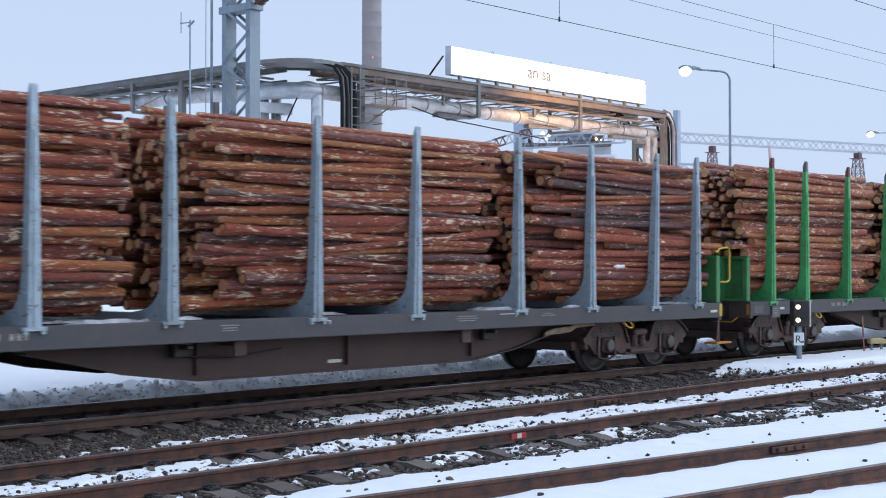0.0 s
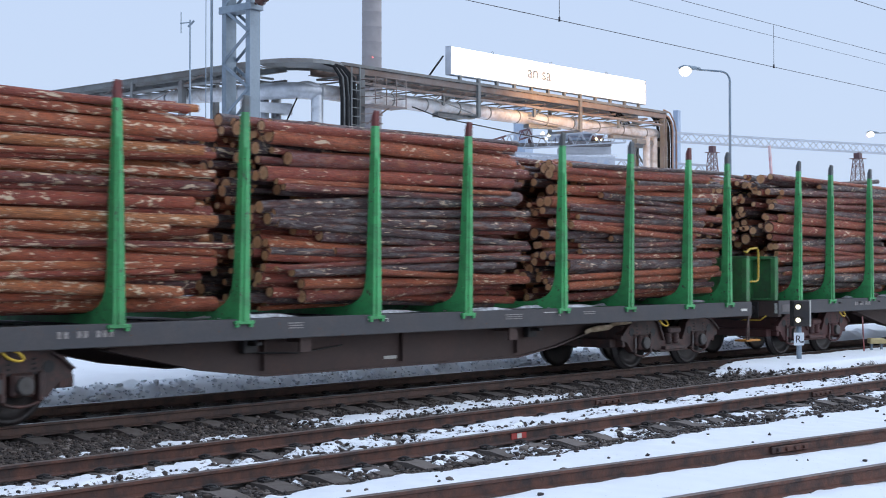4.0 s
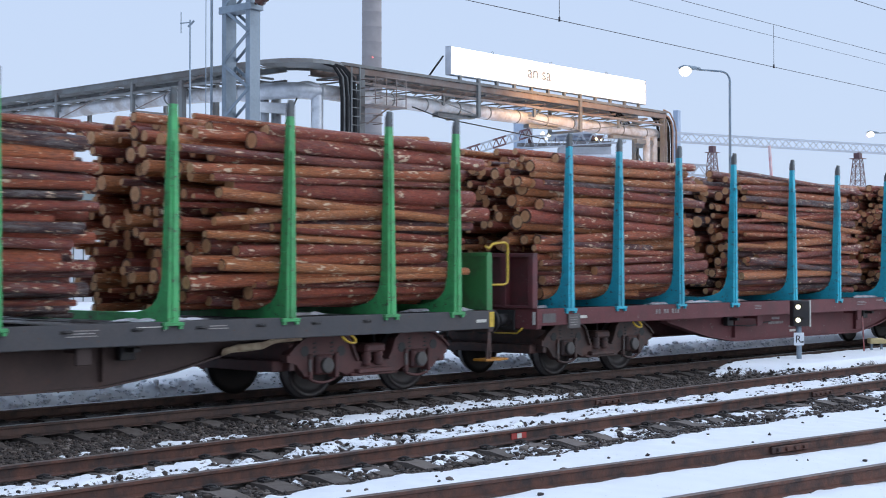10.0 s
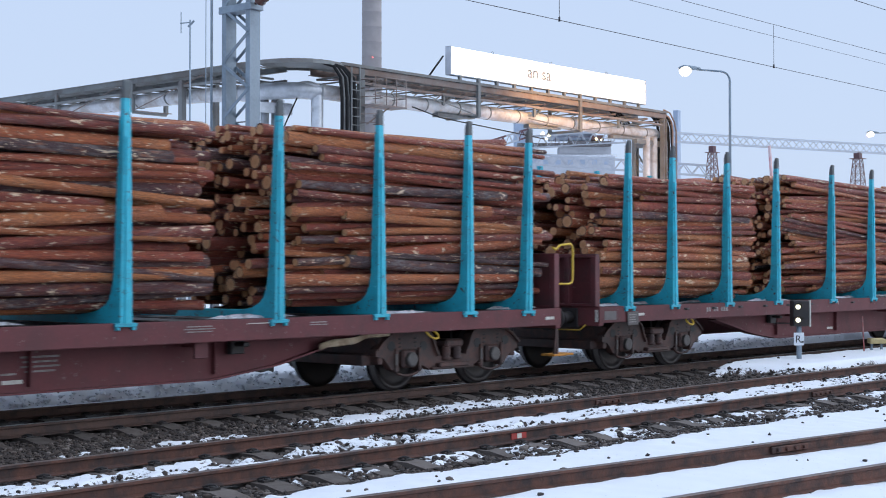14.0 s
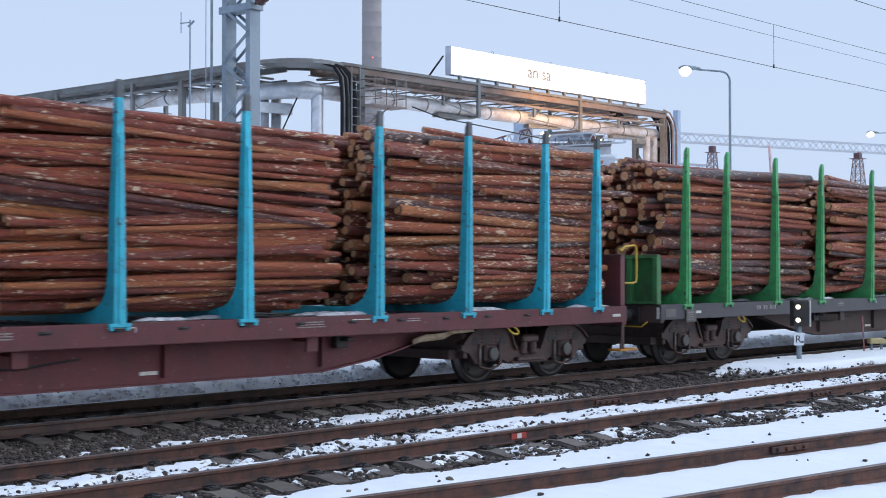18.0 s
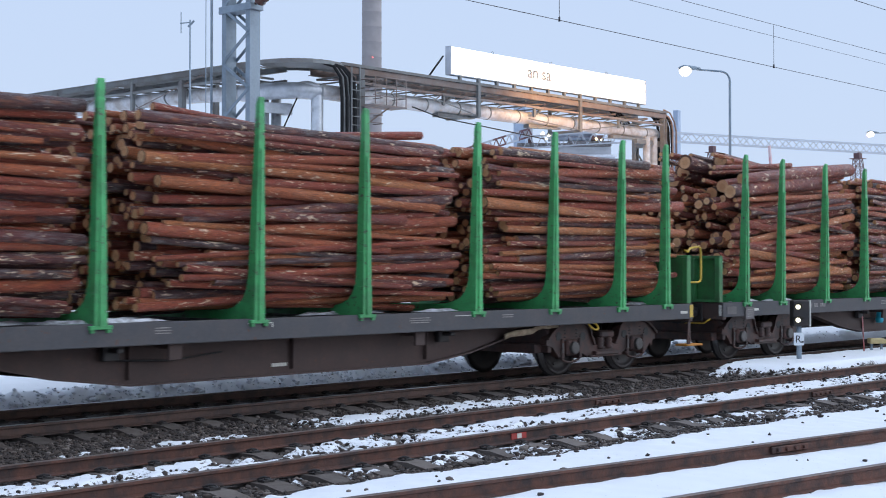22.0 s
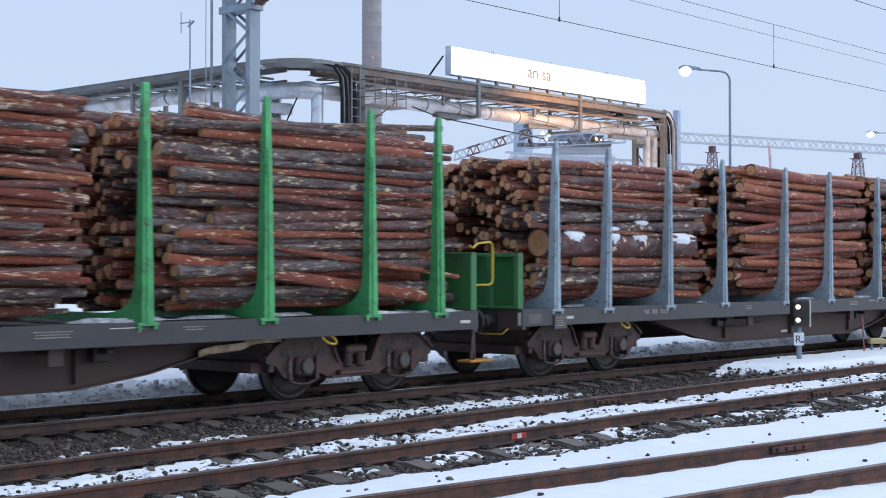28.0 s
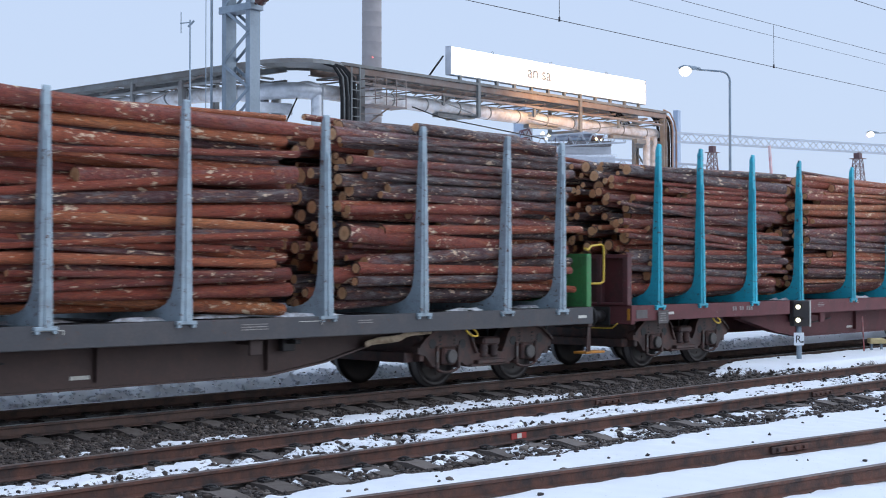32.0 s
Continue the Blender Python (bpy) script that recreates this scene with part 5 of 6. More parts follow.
# hangers and brackets
for x, z0 in ((29.68, 7.74), (35.52, 7.66)):
    piece("hanger", STEEL, lambda b: (beam(b, (x, FY - 0.02, z0), (x, FY - 0.02, 8.95), 0.13, 0.10), beam(b, (x, FY - 0.02, z0 + 0.02), (x, BY, z0 + 0.02), 0.12, 0.10), beam(b, (x, BY, z0), (x, BY, 8.9), 0.13, 0.10)))
for x in (27.97, 32.85, 38.1):
    piece("bracket", STEEL, lambda b: (beam(b, (x, FY + 0.06, 8.40), (x + 0.5, FY + 0.06, 8.40), 0.09), beam(b, (x, FY + 0.06, 8.38), (x, FY + 0.06, 8.02), 0.09), beam(b, (x + 0.42, FY + 0.06, 8.36), (x + 0.04, FY + 0.06, 8.10), 0.05), extrude_outline(b, [(x, 7.62), (x, 7.78), (x + 1.9, 7.74), (x + 1.9, 7.70)], FY + 0.3, FY + 0.55, "y")))
piece("tie_rod", STEEL, lambda b: (tube(b, [(25.6, 31.1, 8.62), (29.68, 31.0, 7.78)], 0.022, 6), tube(b, [(35.52, 31.0, 7.72), (40.3, 31.1, 8.45)], 0.022, 6), tube(b, [(32.6, 31.1, 7.95), (35.52, 31.0, 7.72)], 0.022, 6)))
piece("tie_rod", CABLE, lambda b: tube(b, [(26.6, 31.2, 7.85), (27.97, 31.2, 7.58), (33.6, 31.2, 7.22)], 0.022, 6))
# end frame and the pipes going down
for x in (41.25,):
    for y in (FY + 0.05, BY):
        piece("column", STEEL, lambda b: (box(b, (x, y, 4.3), (0.22, 0.03, 8.8)), box(b, (x - 0.10, y, 4.3), (0.02, 0.2, 8.8)), box(b, (x + 0.10, y, 4.3), (0.02, 0.2, 8.8))))
piece("end_beam", STEEL, lambda b: (beam(b, (39.6, FY + 0.3, 7.60), (41.3, FY + 0.3, 7.60), 0.16, 0.2), beam(b, (41.25, FY + 0.05, 7.56), (41.25, BY, 7.56), 0.16, 0.2), beam(b, (41.25, FY + 0.1, 5.2), (41.25, BY, 7.4), 0.06)))
for x in (40.40, 40.92):
    piece("down_pipe", PIPE, lambda b: tube(b, [(x, 31.3, 7.85), (x, 31.3, 0)], 0.15, 16), smooth=False)
for j in range(4):
    piece("loop_cable", CABLE, lambda b: tube(b, [(38.7 + 0.22 * j, 31.9, 8.9), (38.95 + 0.22 * j, 31.7, 8.55), (39.25 + 0.2 * j, 31.6, 8.22)], 0.04, 6))
# corner tower: column, cables, caged platform
piece("column", STEEL, lambda b: (box(b, (24.1, 31.05, 4.4), (0.20, 0.2, 9.0), bevel=0.02)), label="grey-green painted steel column")
piece("column", STEEL, lambda b: (box(b, (24.6, 32.2, 4.4), (0.20, 0.2, 9.0), bevel=0.02)))
for j, (dx, r) in enumerate(((0.0, 0.05), (0.10, 0.03), (0.20, 0.05), (0.30, 0.025), (0.40, 0.06), (0.52, 0.07), (0.58, 0.05))):
    piece("riser_cable", CABLE if j not in (1, 3) else STEEL, lambda b: tube(b, [(22.3 + dx * 0.6, 30.95, 8.92), (22.8 + dx * 0.8, 30.90, 8.82), (23.05 + dx, 30.88, 8.5), (23.12 + dx, 30.88, 7.8), (23.12 + dx, 30.88, 0)], r, 8))
piece("ladder", STEEL, lambda b: ([beam(b, (23.45 + dx, 30.80, 0), (23.45 + dx, 30.80, 8.9), 0.04) for dx in (0, 0.36)], [beam(b, (23.45, 30.80, 0.3 * i), (23.81, 30.80, 0.3 * i), 0.025) for i in range(1, 29)]))
piece("platform", RUSTY, lambda b: (box(b, (24.75, 30.75, 7.62), (1.5, 0.7, 0.05)), beam(b, (24.9, 30.6, 7.6), (24.3, 31.0, 7.0), 0.05)))
for z in (7.95, 8.25, 8.6):
    piece("platform_rail", RUSTY, lambda b: (tube(b, [(24.0, 30.42, z), (25.48, 30.42, z), (25.48, 31.0, z)], 0.018, 6)))
for x in (24.1, 24.6, 25.05, 25.48):
    piece("platform_post", RUSTY, lambda b: tube(b, [(x, 30.42, 7.6), (x, 30.42, 8.62)], 0.018, 6))
for z in (7.0, 7.3, 7.6, 7.9, 8.2, 8.5):
    piece("cage_hoop", RUSTY, lambda b: tube(b, [(23.9, 30.9, z), (23.95, 30.5, z), (24.25, 30.35, z), (24.5, 30.5, z), (24.5, 30.9, z)], 0.02, 6))
# pipes at the corner going down
piece("down_pipe", PIPE_WHITE, lambda b: tube(b, eased([(22.0, 31.9, 8.06), (22.35, 31.66, 8.17), (22.56, 31.54, 8.12), (22.66, 31.5, 7.93), (22.67, 31.5, 7.6), (22.67, 31.5, 0)]), 0.19, 16), label="pale vertical pipe")
for x in (21.78, 22.25):
    piece("down_pipe", PIPE_WHITE, lambda b: tube(b, [(x, 32.9, 8.0), (x, 32.9, 0)], 0.13 if x < 22 else 0.16, 12))
piece("cover_panel", PIPE_WHITE, lambda b: (box(b, (21.93, 32.6, 7.48), (1.15, 0.03, 0.36), Euler((0, 0, radians(-20))).to_matrix().to_4x4(), 0.004), box(b, (22.4, 32.65, 7.48), (0.3, 0.3, 0.40), None, 0.01)))
piece("brace", CABLE, lambda b: (tube(b, [(21.6, 31.9, 6.6), (22.15, 31.7, 8.0)], 0.025, 6), tube(b, [(21.15, 34.0, 7.0), (22.0, 33.3, 7.1)], 0.02, 6)))
# curved corner of the tray
CORNER = [(23.3, 31.0), (22.6, 30.84), (21.95, 30.95), (21.47, 31.3), (21.18, 31.9), (21.05, 32.6)]
INNER = [(23.3, 32.4), (23.1, 32.35), (22.8, 32.5), (22.6, 32.75), (22.5, 33.0), (22.42, 33.2)]


def corner_tray(b):
    for a, c in zip(CORNER, CORNER[1:]):
        beam(b, (*a, 8.93), (*c, 8.93), 0.03, 0.13)
    for a, c in zip(INNER, INNER[1:]):
        beam(b, (*a, 8.92), (*c, 8.92), 0.03, 0.12)
    bmesh.ops.recalc_face_normals(b, faces=b.faces[:])


piece("tray_bend", STEEL, corner_tray)
for i in range(5):
    quad = [Vector((*CORNER[i], 8.934)), Vector((*CORNER[i + 1], 8.934)), Vector((*INNER[i + 1], 8.934)).lerp(Vector((*CORNER[i + 1], 8.934)), 0.12), Vector((*INNER[i], 8.934)).lerp(Vector((*CORNER[i], 8.934)), 0.12)]
    piece("tray_floor", STEEL, lambda b: extrude_outline(b, [(q.x, q.y) for q in quad], 8.926, 8.938, "z"))
for i in range(16):
    u = i / 3.2
    k = min(4, int(u))
    ca, cb = (Vector((*s[k], 8.955)).lerp(Vector((*s[k + 1], 8.955)), u - k) for s in (CORNER, INNER))
    piece("tray_slat", STEEL, lambda b: beam(b, ca, cb, 0.09, 0.03))
for j in range(4):
    piece("tray_cable", CABLE, lambda b: tube(b, [(23.3, 31.2 + 0.13 * j, 9.0), (22.4, 31.05 + 0.16 * j, 9.0), (21.7 + 0.1 * j, 31.5 + 0.15 * j, 9.0), (21.25 + 0.12 * j, 32.5 + 0.12 * j, 9.0), (21.2 + 0.12 * j, 36.0, 9.0), (21.15 + 0.12 * j, 53.0, 9.0)], 0.04, 6))
# run away from the track
L0, L1 = Vector((21.05, 32.6, 0)), Vector((20.95, 57.0, 0))
ld = (L1 - L0).normalized()
lr = Vector((ld.y, -ld.x, 0))
for off, mt in ((0.0, STEEL), (1.35, STEEL)):
    a, c = L0 + lr * off, L1 + lr * off
    piece("beam", mt, lambda b: (beam(b, a + Vector((0, 0, 8.87)), c + Vector((0, 0, 8.87)), 0.02, 0.19), beam(b, a + Vector((0, 0, 8.97)), c + Vector((0, 0, 8.97)), 0.12, 0.02), beam(b, a + Vector((0, 0, 8.78)), c + Vector((0, 0, 8.78)), 0.12, 0.02)))
    piece("lower_chord", STEEL, lambda b: beam(b, a + Vector((0, 0, 8.45)), c + Vector((0, 0, 8.45)), 0.09, 0.09))
for i in range(54):
    p = L0 + ld * (0.2 + 0.45 * i)
    piece("tray_slat", STEEL, lambda b: beam(b, p + Vector((0, 0, 8.96)), p + lr * 1.35 + Vector((0, 0, 8.96)), 0.10, 0.03))
for i in range(16):
    p = L0 + ld * (0.8 + 1.5 * i)
    piece("tray_floor", STEEL, lambda b: beam(b, p + lr * 0.62 + Vector((0, 0, 8.935)), p + ld * (1.44 if i % 4 else 1.1) + lr * 0.62 + Vector((0, 0, 8.935)), 1.15, 0.012))
d = 0.6
k = 0
while d < 24.5:
    p = L0 + ld * d
    piece("cross_member", STEEL, lambda b: (beam(b, p + Vector((0, 0, 8.58)), p + lr * 1.35 + Vector((0, 0, 8.58)), 0.07), beam(b, p + Vector((0, 0, 8.45)), p + lr * 1.35 + Vector((0, 0, 8.45)), 0.06)))
    if k % 2 == 0:
        piece("bracket", STEEL, lambda b: (beam(b, p + lr * 0.2 + Vector((0, 0, 8.42)), p + lr * 0.55 + Vector((0, 0, 8.1)), 0.07), beam(b, p + lr * 0.9 + Vector((0, 0, 8.42)), p + lr * 0.55 + Vector((0, 0, 8.1)), 0.07)))
    d, k = d + 1.45, k + 1
for d in (6.0, 10.4, 14.8, 19.2):
    p = L0 + ld * d
    piece("hanger", STEEL, lambda b: (beam(b, p + Vector((0, 0, 7.76)), p + Vector((0, 0, 8.84)), 0.12), beam(b, p + lr * 1.35 + Vector((0, 0, 7.76)), p + lr * 1.35 + Vector((0, 0, 8.84)), 0.12), beam(b, p + Vector((0, 0, 7.76)), p + lr * 1.35 + Vector((0, 0, 7.76)), 0.12)))
    piece("tie_rod", RUSTY, lambda b: (tube(b, [p + Vector((0, 0, 7.80)), p - ld * 3.6 + Vector((0, 0, 8.75))], 0.02, 6), tube(b, [p + Vector((0, 0, 7.80)), p - ld * 1.8 + lr * 0.2 + Vector((0, 0, 7.55))], 0.016, 6)))
for d in (3.4, 20.5):
    for off in (0.0, 1.35):
        p = L0 + ld * d + lr * off
        piece("column", STEEL, lambda b: box(b, (p.x, p.y, 4.3), (0.2, 0.2, 8.7), bevel=0.02))

on_site(bridge, 31.0, FY, (1, 1, 0.895))

# the lit sign on the bridge
sign = tagged(empty("lit_sign"), "long white internally lit sign standing on the bridge", "sign")
bm = bmesh.new()
box(bm, (34.1, 31.12, 9.74), (11.58, 0.20, 1.02), bevel=0.01)
part("sign_box", bm, SIGNWHITE, sign)
for nm, c, s in (("frame_bar", (34.1, 31.12, 9.215), (11.62, 0.24, 0.03)), ("frame_bar", (28.29, 31.12, 9.74), (0.04, 0.24, 1.06)), ("frame_bar", (39.91, 31.12, 9.74), (0.04, 0.24, 1.06))):
    bm = bmesh.new()
    box(bm, c, s)
    part(nm, bm, PALEWALL, sign)
for k in range(12):
    x = 28.75 + k * 0.97
    bm = bmesh.new()
    box(bm, (x, 31.02, 9.06), (0.10, 0.10, 0.30))
    beam(bm, (x + 0.02, 31.05, 9.02), (x + 0.02, 31.6, 9.02), 0.06)
    part("sign_post", bm, STEEL, sign)
for x in (30.6, 33.9, 37.4):
    bm = bmesh.new()
    pts = [(x + 0.06 * math.cos(a), 31.12, 10.30 + 0.06 * math.sin(a)) for a in (6.283 * k / 12 for k in range(13))]
    tube(bm, pts, 0.012, 6, caps=False)
    part("lifting_eye", bm, GALV, sign)
bm = bmesh.new()
tube(bm, [(28.22, 31.3, 9.90), (27.38, 31.2, 9.02)], 0.035, 8)
part("stay", bm, CABLE, sign)
txt = bpy.data.curves.new("lettering", "FONT")
txt.body = "an sa"
txt.size, txt.extrude, txt.offset = 0.68, 0.004, 0.008
txt.materials.append(SIGNTEXT)
tob = new("lettering", txt)
tob.parent = sign
on_site(sign, 31.0, FY, (1, 1, 0.895))
tob.matrix_basis = pose(32.40, 31.004, 9.56, 90, 0, 0)

# ---------------------------------------------------------------- street lamps
def street_lamp(foot, top_z, tip, bend):
    lp = tagged(empty("street_lamp"), "tall grey street lamp with a glowing sodium head", "street lamp", "yard lamps")
    f, t = Vector(foot), Vector(tip)
    a = Vector((t.x - f.x, t.y - f.y, 0)).normalized()
    bm = bmesh.new()
    pts = [f, f + Vector((0, 0, top_z - bend))]
    for k in range(1, 6):
        w = radians(18 * k)
        pts.append(f + Vector((0, 0, top_z - bend)) + a * bend * (1 - math.cos(w)) + Vector((0, 0, bend * math.sin(w))))
    tube(bm, pts + [t - a * 0.35], [0.055, 0.042] + [0.034] * 5 + [0.028], 10)
    part("pole", bm, GALV, lp)
    bm = bmesh.new()
    tube(bm, [t - a * 0.5 + Vector((0, 0, 0.03)), t - a * 0.3 + Vector((0, 0, 0.05)), t + a * 0.05 + Vector((0, 0, 0.07)), t + a * 0.22 + Vector((0, 0, 0.04))], [0.035, 0.07, 0.09, 0.04], 12)
    part("lamp_head", bm, GALV, lp)
    # real lamp, but its bowl is drawn oversized to take in the glare
    bm = bmesh.new()
    bmesh.ops.create_uvsphere(bm, u_segments=14, v_segments=8, radius=1.0, matrix=Matrix.Translation(t + Vector((0, 0, -0.06))) @ Matrix.Diagonal((0.21, 0.21, 0.17, 1)))
    part("lamp_bowl", bm, LAMPGLOW, lp, "glowing bowl, oversized to stand for the glare", smooth=True)
    ld_ = bpy.data.lights.new("lamp_light", "SPOT")
    ld_.spot_size, ld_.spot_blend = radians(150), 0.5
    ld_.energy, ld_.color, ld_.shadow_soft_size = 3200.0, (1.0, 0.52, 0.18), 0.3
    lo = new("lamp_light", ld_)
    lo.matrix_world = look(t + a * 0.25 + Vector((0, 0, -0.25)), t + a * 0.25 + Vector((0.75, 0.75, -0.80)))
    return lp


street_lamp((41.30, 24.02, 0), 8.32, (40.31, 25.12, 8.38), 0.32)
street_lamp((81.26, 32.9, 0), 9.85, (78.30, 36.21, 9.71), 0.45)

# ---------------------------------------------------------------- far works
chim = tagged(empty("chimney"), "tall concrete works chimney with a red warning light", "chimney")
bm = bmesh.new()
cp, cr = [], []
for k in range(33):
    z = k * 2.0
    cp += [(92.9, 117.4, z), (92.9, 117.4, z + 1.9)]
    w = 1.36 - 0.002 * z
    cr += [w, w]
    cp.append((92.9, 117.4, z + 1.95))
    cr.append(w + 0.035)
tube(bm, cp, cr, 32)
part("shaft", bm, CHIMNEY, chim)
for dx, dy in ((-0.95, -1.10),):
    bm = bmesh.new()
    bmesh.ops.create_uvsphere(bm, u_segments=8, v_segments=6, radius=0.11, matrix=Matrix.Translation((92.9 + dx, 117.4 + dy, 29.8)))
    part("warning_light", bm, RED_LIGHT, chim)
on_site(chim, 92.9, 117.4)


def lattice(bm, p, q, w, hgt, bay, bar=0.09):
    """A four-chord box girder from p to q."""
    p, q = Vector(p), Vector(q)
    d = (q - p).normalized()
    s = Vector((d.y, -d.x, 0)).normalized() * w
    up = Vector((0, 0, hgt))
    for o in (Vector(), s, up, s + up):
        beam(bm, p + o, q + o, bar * 1.5)
    n = max(2, round((q - p).length / bay))
    for i in range(n):
        a, b = p + (q - p) * (i / n), p + (q - p) * ((i + 1) / n)
        m = (a + b) / 2
        for o in (Vector(), s):
            beam(bm, a + o, m + o + up, bar)
            beam(bm, m + o + up, b + o, bar)


def lattice_tower(bm, c, w, z0, z1, bay, flare=1.0, bar=0.08):
    x, y = c
    cs = [(-1, -1), (1, -1), (1, 1), (-1, 1)]
    def at(i, z):
        k = w / 2 * (1 + (flare - 1) * (z1 - z) / (z1 - z0))
        return (x + cs[i % 4][0] * k, y + cs[i % 4][1] * k, z)
    for i in range(4):
        beam(bm, at(i, z0), at(i, z1), bar * 1.5)
    n = max(1, round((z1 - z0) / bay))
    for j in range(n):
        a, b = z0 + (z1 - z0) * j / n, z0 + (z1 - z0) * (j + 1) / n
        for i in range(4):
            beam(bm, at(i, a), at(i + 1, b), bar)
            beam(bm, at(i + 1, a), at(i, b), bar)
            beam(bm, at(i, b), at(i + 1, b), bar)


gantry = tagged(empty("conveyor_gantry"), "long pale lattice girder on reddish lattice towers", "gantry")
bm = bmesh.new()
lattice(bm, (133.0, 94.0, 16.78), (183.9, 70.9, 16.15), 1.2, 1.03, 2.05, 0.075)
part("girder", bm, CRANE, gantry)
for x, y, w in ((146.5, 87.6, 0.9), (166.9, 78.9, 1.1), (130.5, 93.6, 1.0)):
    bm = bmesh.new()
    lattice_tower(bm, (x, y), w * 0.8, 0.0, 15.6, 0.9, 4.0, 0.05)
    box(bm, (x, y, 15.62), (w * 1.4, w * 1.4, 0.08))
    box(bm, (x, y, 16.0), (w * 0.7, w * 0.7, 0.8))
    part("tower", bm, CRANE_RED, gantry)
bm = bmesh.new()
beam(bm, (152.8, 83.5, 16.6), (153.1, 83.3, 11.2), 0.27)
part("hanging_mast", bm, surface("faded_red_and_white_paint", (0.72, 0.52, 0.52), (0.62, 0.22, 0.22), 0.6, grain=4, wear=1.2, amount=0.8), gantry, "faded red and white mast")

conv = tagged(empty("loading_boom"), "red and white lattice boom rising to the works", "boom")
for k in range(6):
    a, b = (Vector((112.8, 98.9, 13.3)).lerp(Vector((118.3, 92.7, 15.9)), (k + e) / 6) for e in (0, 1))
    bm = bmesh.new()
    lattice(bm, a, b, 0.8, 0.85, 0.75, 0.085)
    part("boom_section", bm, CRANE_RED if k % 2 else CRANE, conv)["kind"] = "stuff"
truss = tagged(empty("conveyor_truss"), "pale lattice conveyor truss beside the machine house", "conveyor")
for p0, p1, w, h in (((117.66, 93.42, 14.55), (124.9, 85.3, 15.2), 0.9, 1.25), ((95.3, 77.6, 11.0), (107.0, 64.6, 9.85), 0.9, 0.9)):
    bm = bmesh.new()
    lattice(bm, p0, p1, w, h, 1.4, 0.075)
    part("girder", bm, CRANE, truss)

# the blocks' distance haze is put into their pale colour
for nm, lab, c, s, rz, mt in (("tower_block", "far sheeted tower block, its blue-grey paled for haze", (150.0, 119.0, 11.9), (1.8, 2.0, 24.0), 0, HAZE_BLUEGREY), ("tower_block", "far narrow sheeted stack, its blue-grey paled for haze", (162.5, 102.6, 11.5), (0.75, 0.75, 23.2), 0, HAZE_BLUEGREY)):
    bm = bmesh.new()
    box(bm, c, s, bevel=0.05)
    tb = tagged(part(nm, bm, mt), lab, "building")
works = tagged(empty("works_house", pose(121.3, 90.6, 0, 0, 0, -48.3)), "machine house of the works with dark canopies and lamps", "building")
# the last small box is a cabin, red in place of orange lamplight on it
for nm, c, sz, mt in (("wall", (0, 2.0, 6.9), (10.8, 4.0, 13.8), PALEWALL), ("roof", (0, 2.0, 13.9), (11.2, 4.4, 0.22), SNOW),
                      ("upper_wall", (2.2, 1.2, 14.3), (5.6, 2.4, 1.1), PALEWALL), ("canopy", (-2.4, -0.4, 15.0), (5.4, 1.6, 0.30), DECK), ("hopper", (2.6, -0.3, 15.1), (4.6, 1.5, 0.55), DECK),
                      ("cabin", (-3.9, -0.2, 16.4), (0.85, 0.9, 1.05), PALEWALL), ("cabin_base", (-3.7, -0.2, 15.5), (0.42, 0.6, 0.75), CRANE_RED),
                      ("machine_room", (0.6, 0.6, 15.9), (4.6, 1.4, 0.75), HAZE_BLUEGREY), ("machine_room_roof", (0.6, 0.5, 16.3), (4.9, 1.7, 0.12), CRANE_RED), ("drive_house", (3.5, -0.2, 15.75), (1.3, 0.8, 0.55), CRANE_RED)):
    bm = bmesh.new()
    box(bm, c, sz, bevel=0.03)
    part(nm, bm, mt, works)
for k in range(8):
    bm = bmesh.new()
    box(bm, (-4.6 + 1.3 * k, -0.03, 13.2), (0.55, 0.06, 0.5))
    part("window", bm, HAZE_BLUEGREY, works)
bm = bmesh.new()
for x in (-1.0, 0.4, 1.8, 3.2, 4.6):
    tube(bm, [(x, -0.55, 15.3), (x, -0.55, 16.35)], 0.03, 6)
for z in (15.85, 16.35):
    tube(bm, [(-1.0, -0.55, z), (4.6, -0.55, z)], 0.03, 6)
part("guard_rail", bm, CRANE_RED, works)
for x, z, r in ((-2.4, 16.15, 0.20), (-1.75, 16.0, 0.16), (-2.0, 15.6, 0.12), (3.3, 15.6, 0.15), (3.85, 15.5, 0.11)):
    bm = bmesh.new()
    bmesh.ops.create_uvsphere(bm, u_segments=10, v_segments=6, radius=r, matrix=Matrix.Translation((x, -0.9, z)))
    part("work_light", bm, WARM_LIGHT, works)

# low store building behind the yard
store = tagged(empty("store_building"), "low store with white panel walls and dark slate roof", "building")
bm = bmesh.new()
box(bm, (21.0, 68.0, 2.35), (34.0, 8.0, 4.7))
part("wall", bm, PALEWALL, store)
for k in range(56):
    bm = bmesh.new()
    box(bm, (4.3 + k * 0.6, 63.985, 2.35), (0.05, 0.05, 4.6))
    part("panel_joint", bm, GREYGREEN, store)
for s in (-1, 1):
    bm = bmesh.new()
    extrude_outline(bm, [(68.0 + s * 4.6, 4.75), (68.0, 7.05), (68.0, 7.20), (68.0 + s * 4.75, 4.85)], 3.6, 38.4, "x")
    part("roof", bm, GREYGREEN, store, "dark slate roof slope")
bm = bmesh.new()
box(bm, (21.0, 63.3, 4.86), (34.8, 0.35, 0.14), bevel=0.05)
part("eave_snow", bm, SNOW, store)
bm = bmesh.new()
box(bm, (21.0, 68.0, 7.28), (34.8, 0.9, 0.14), bevel=0.05)
part("ridge_snow", bm, SNOW, store)
bm = bmesh.new()
box(bm, (26.8, 63.9, 3.55), (0.5, 0.1, 0.35), bevel=0.03)
part("wall_lamp", bm, WARM_LIGHT, store)
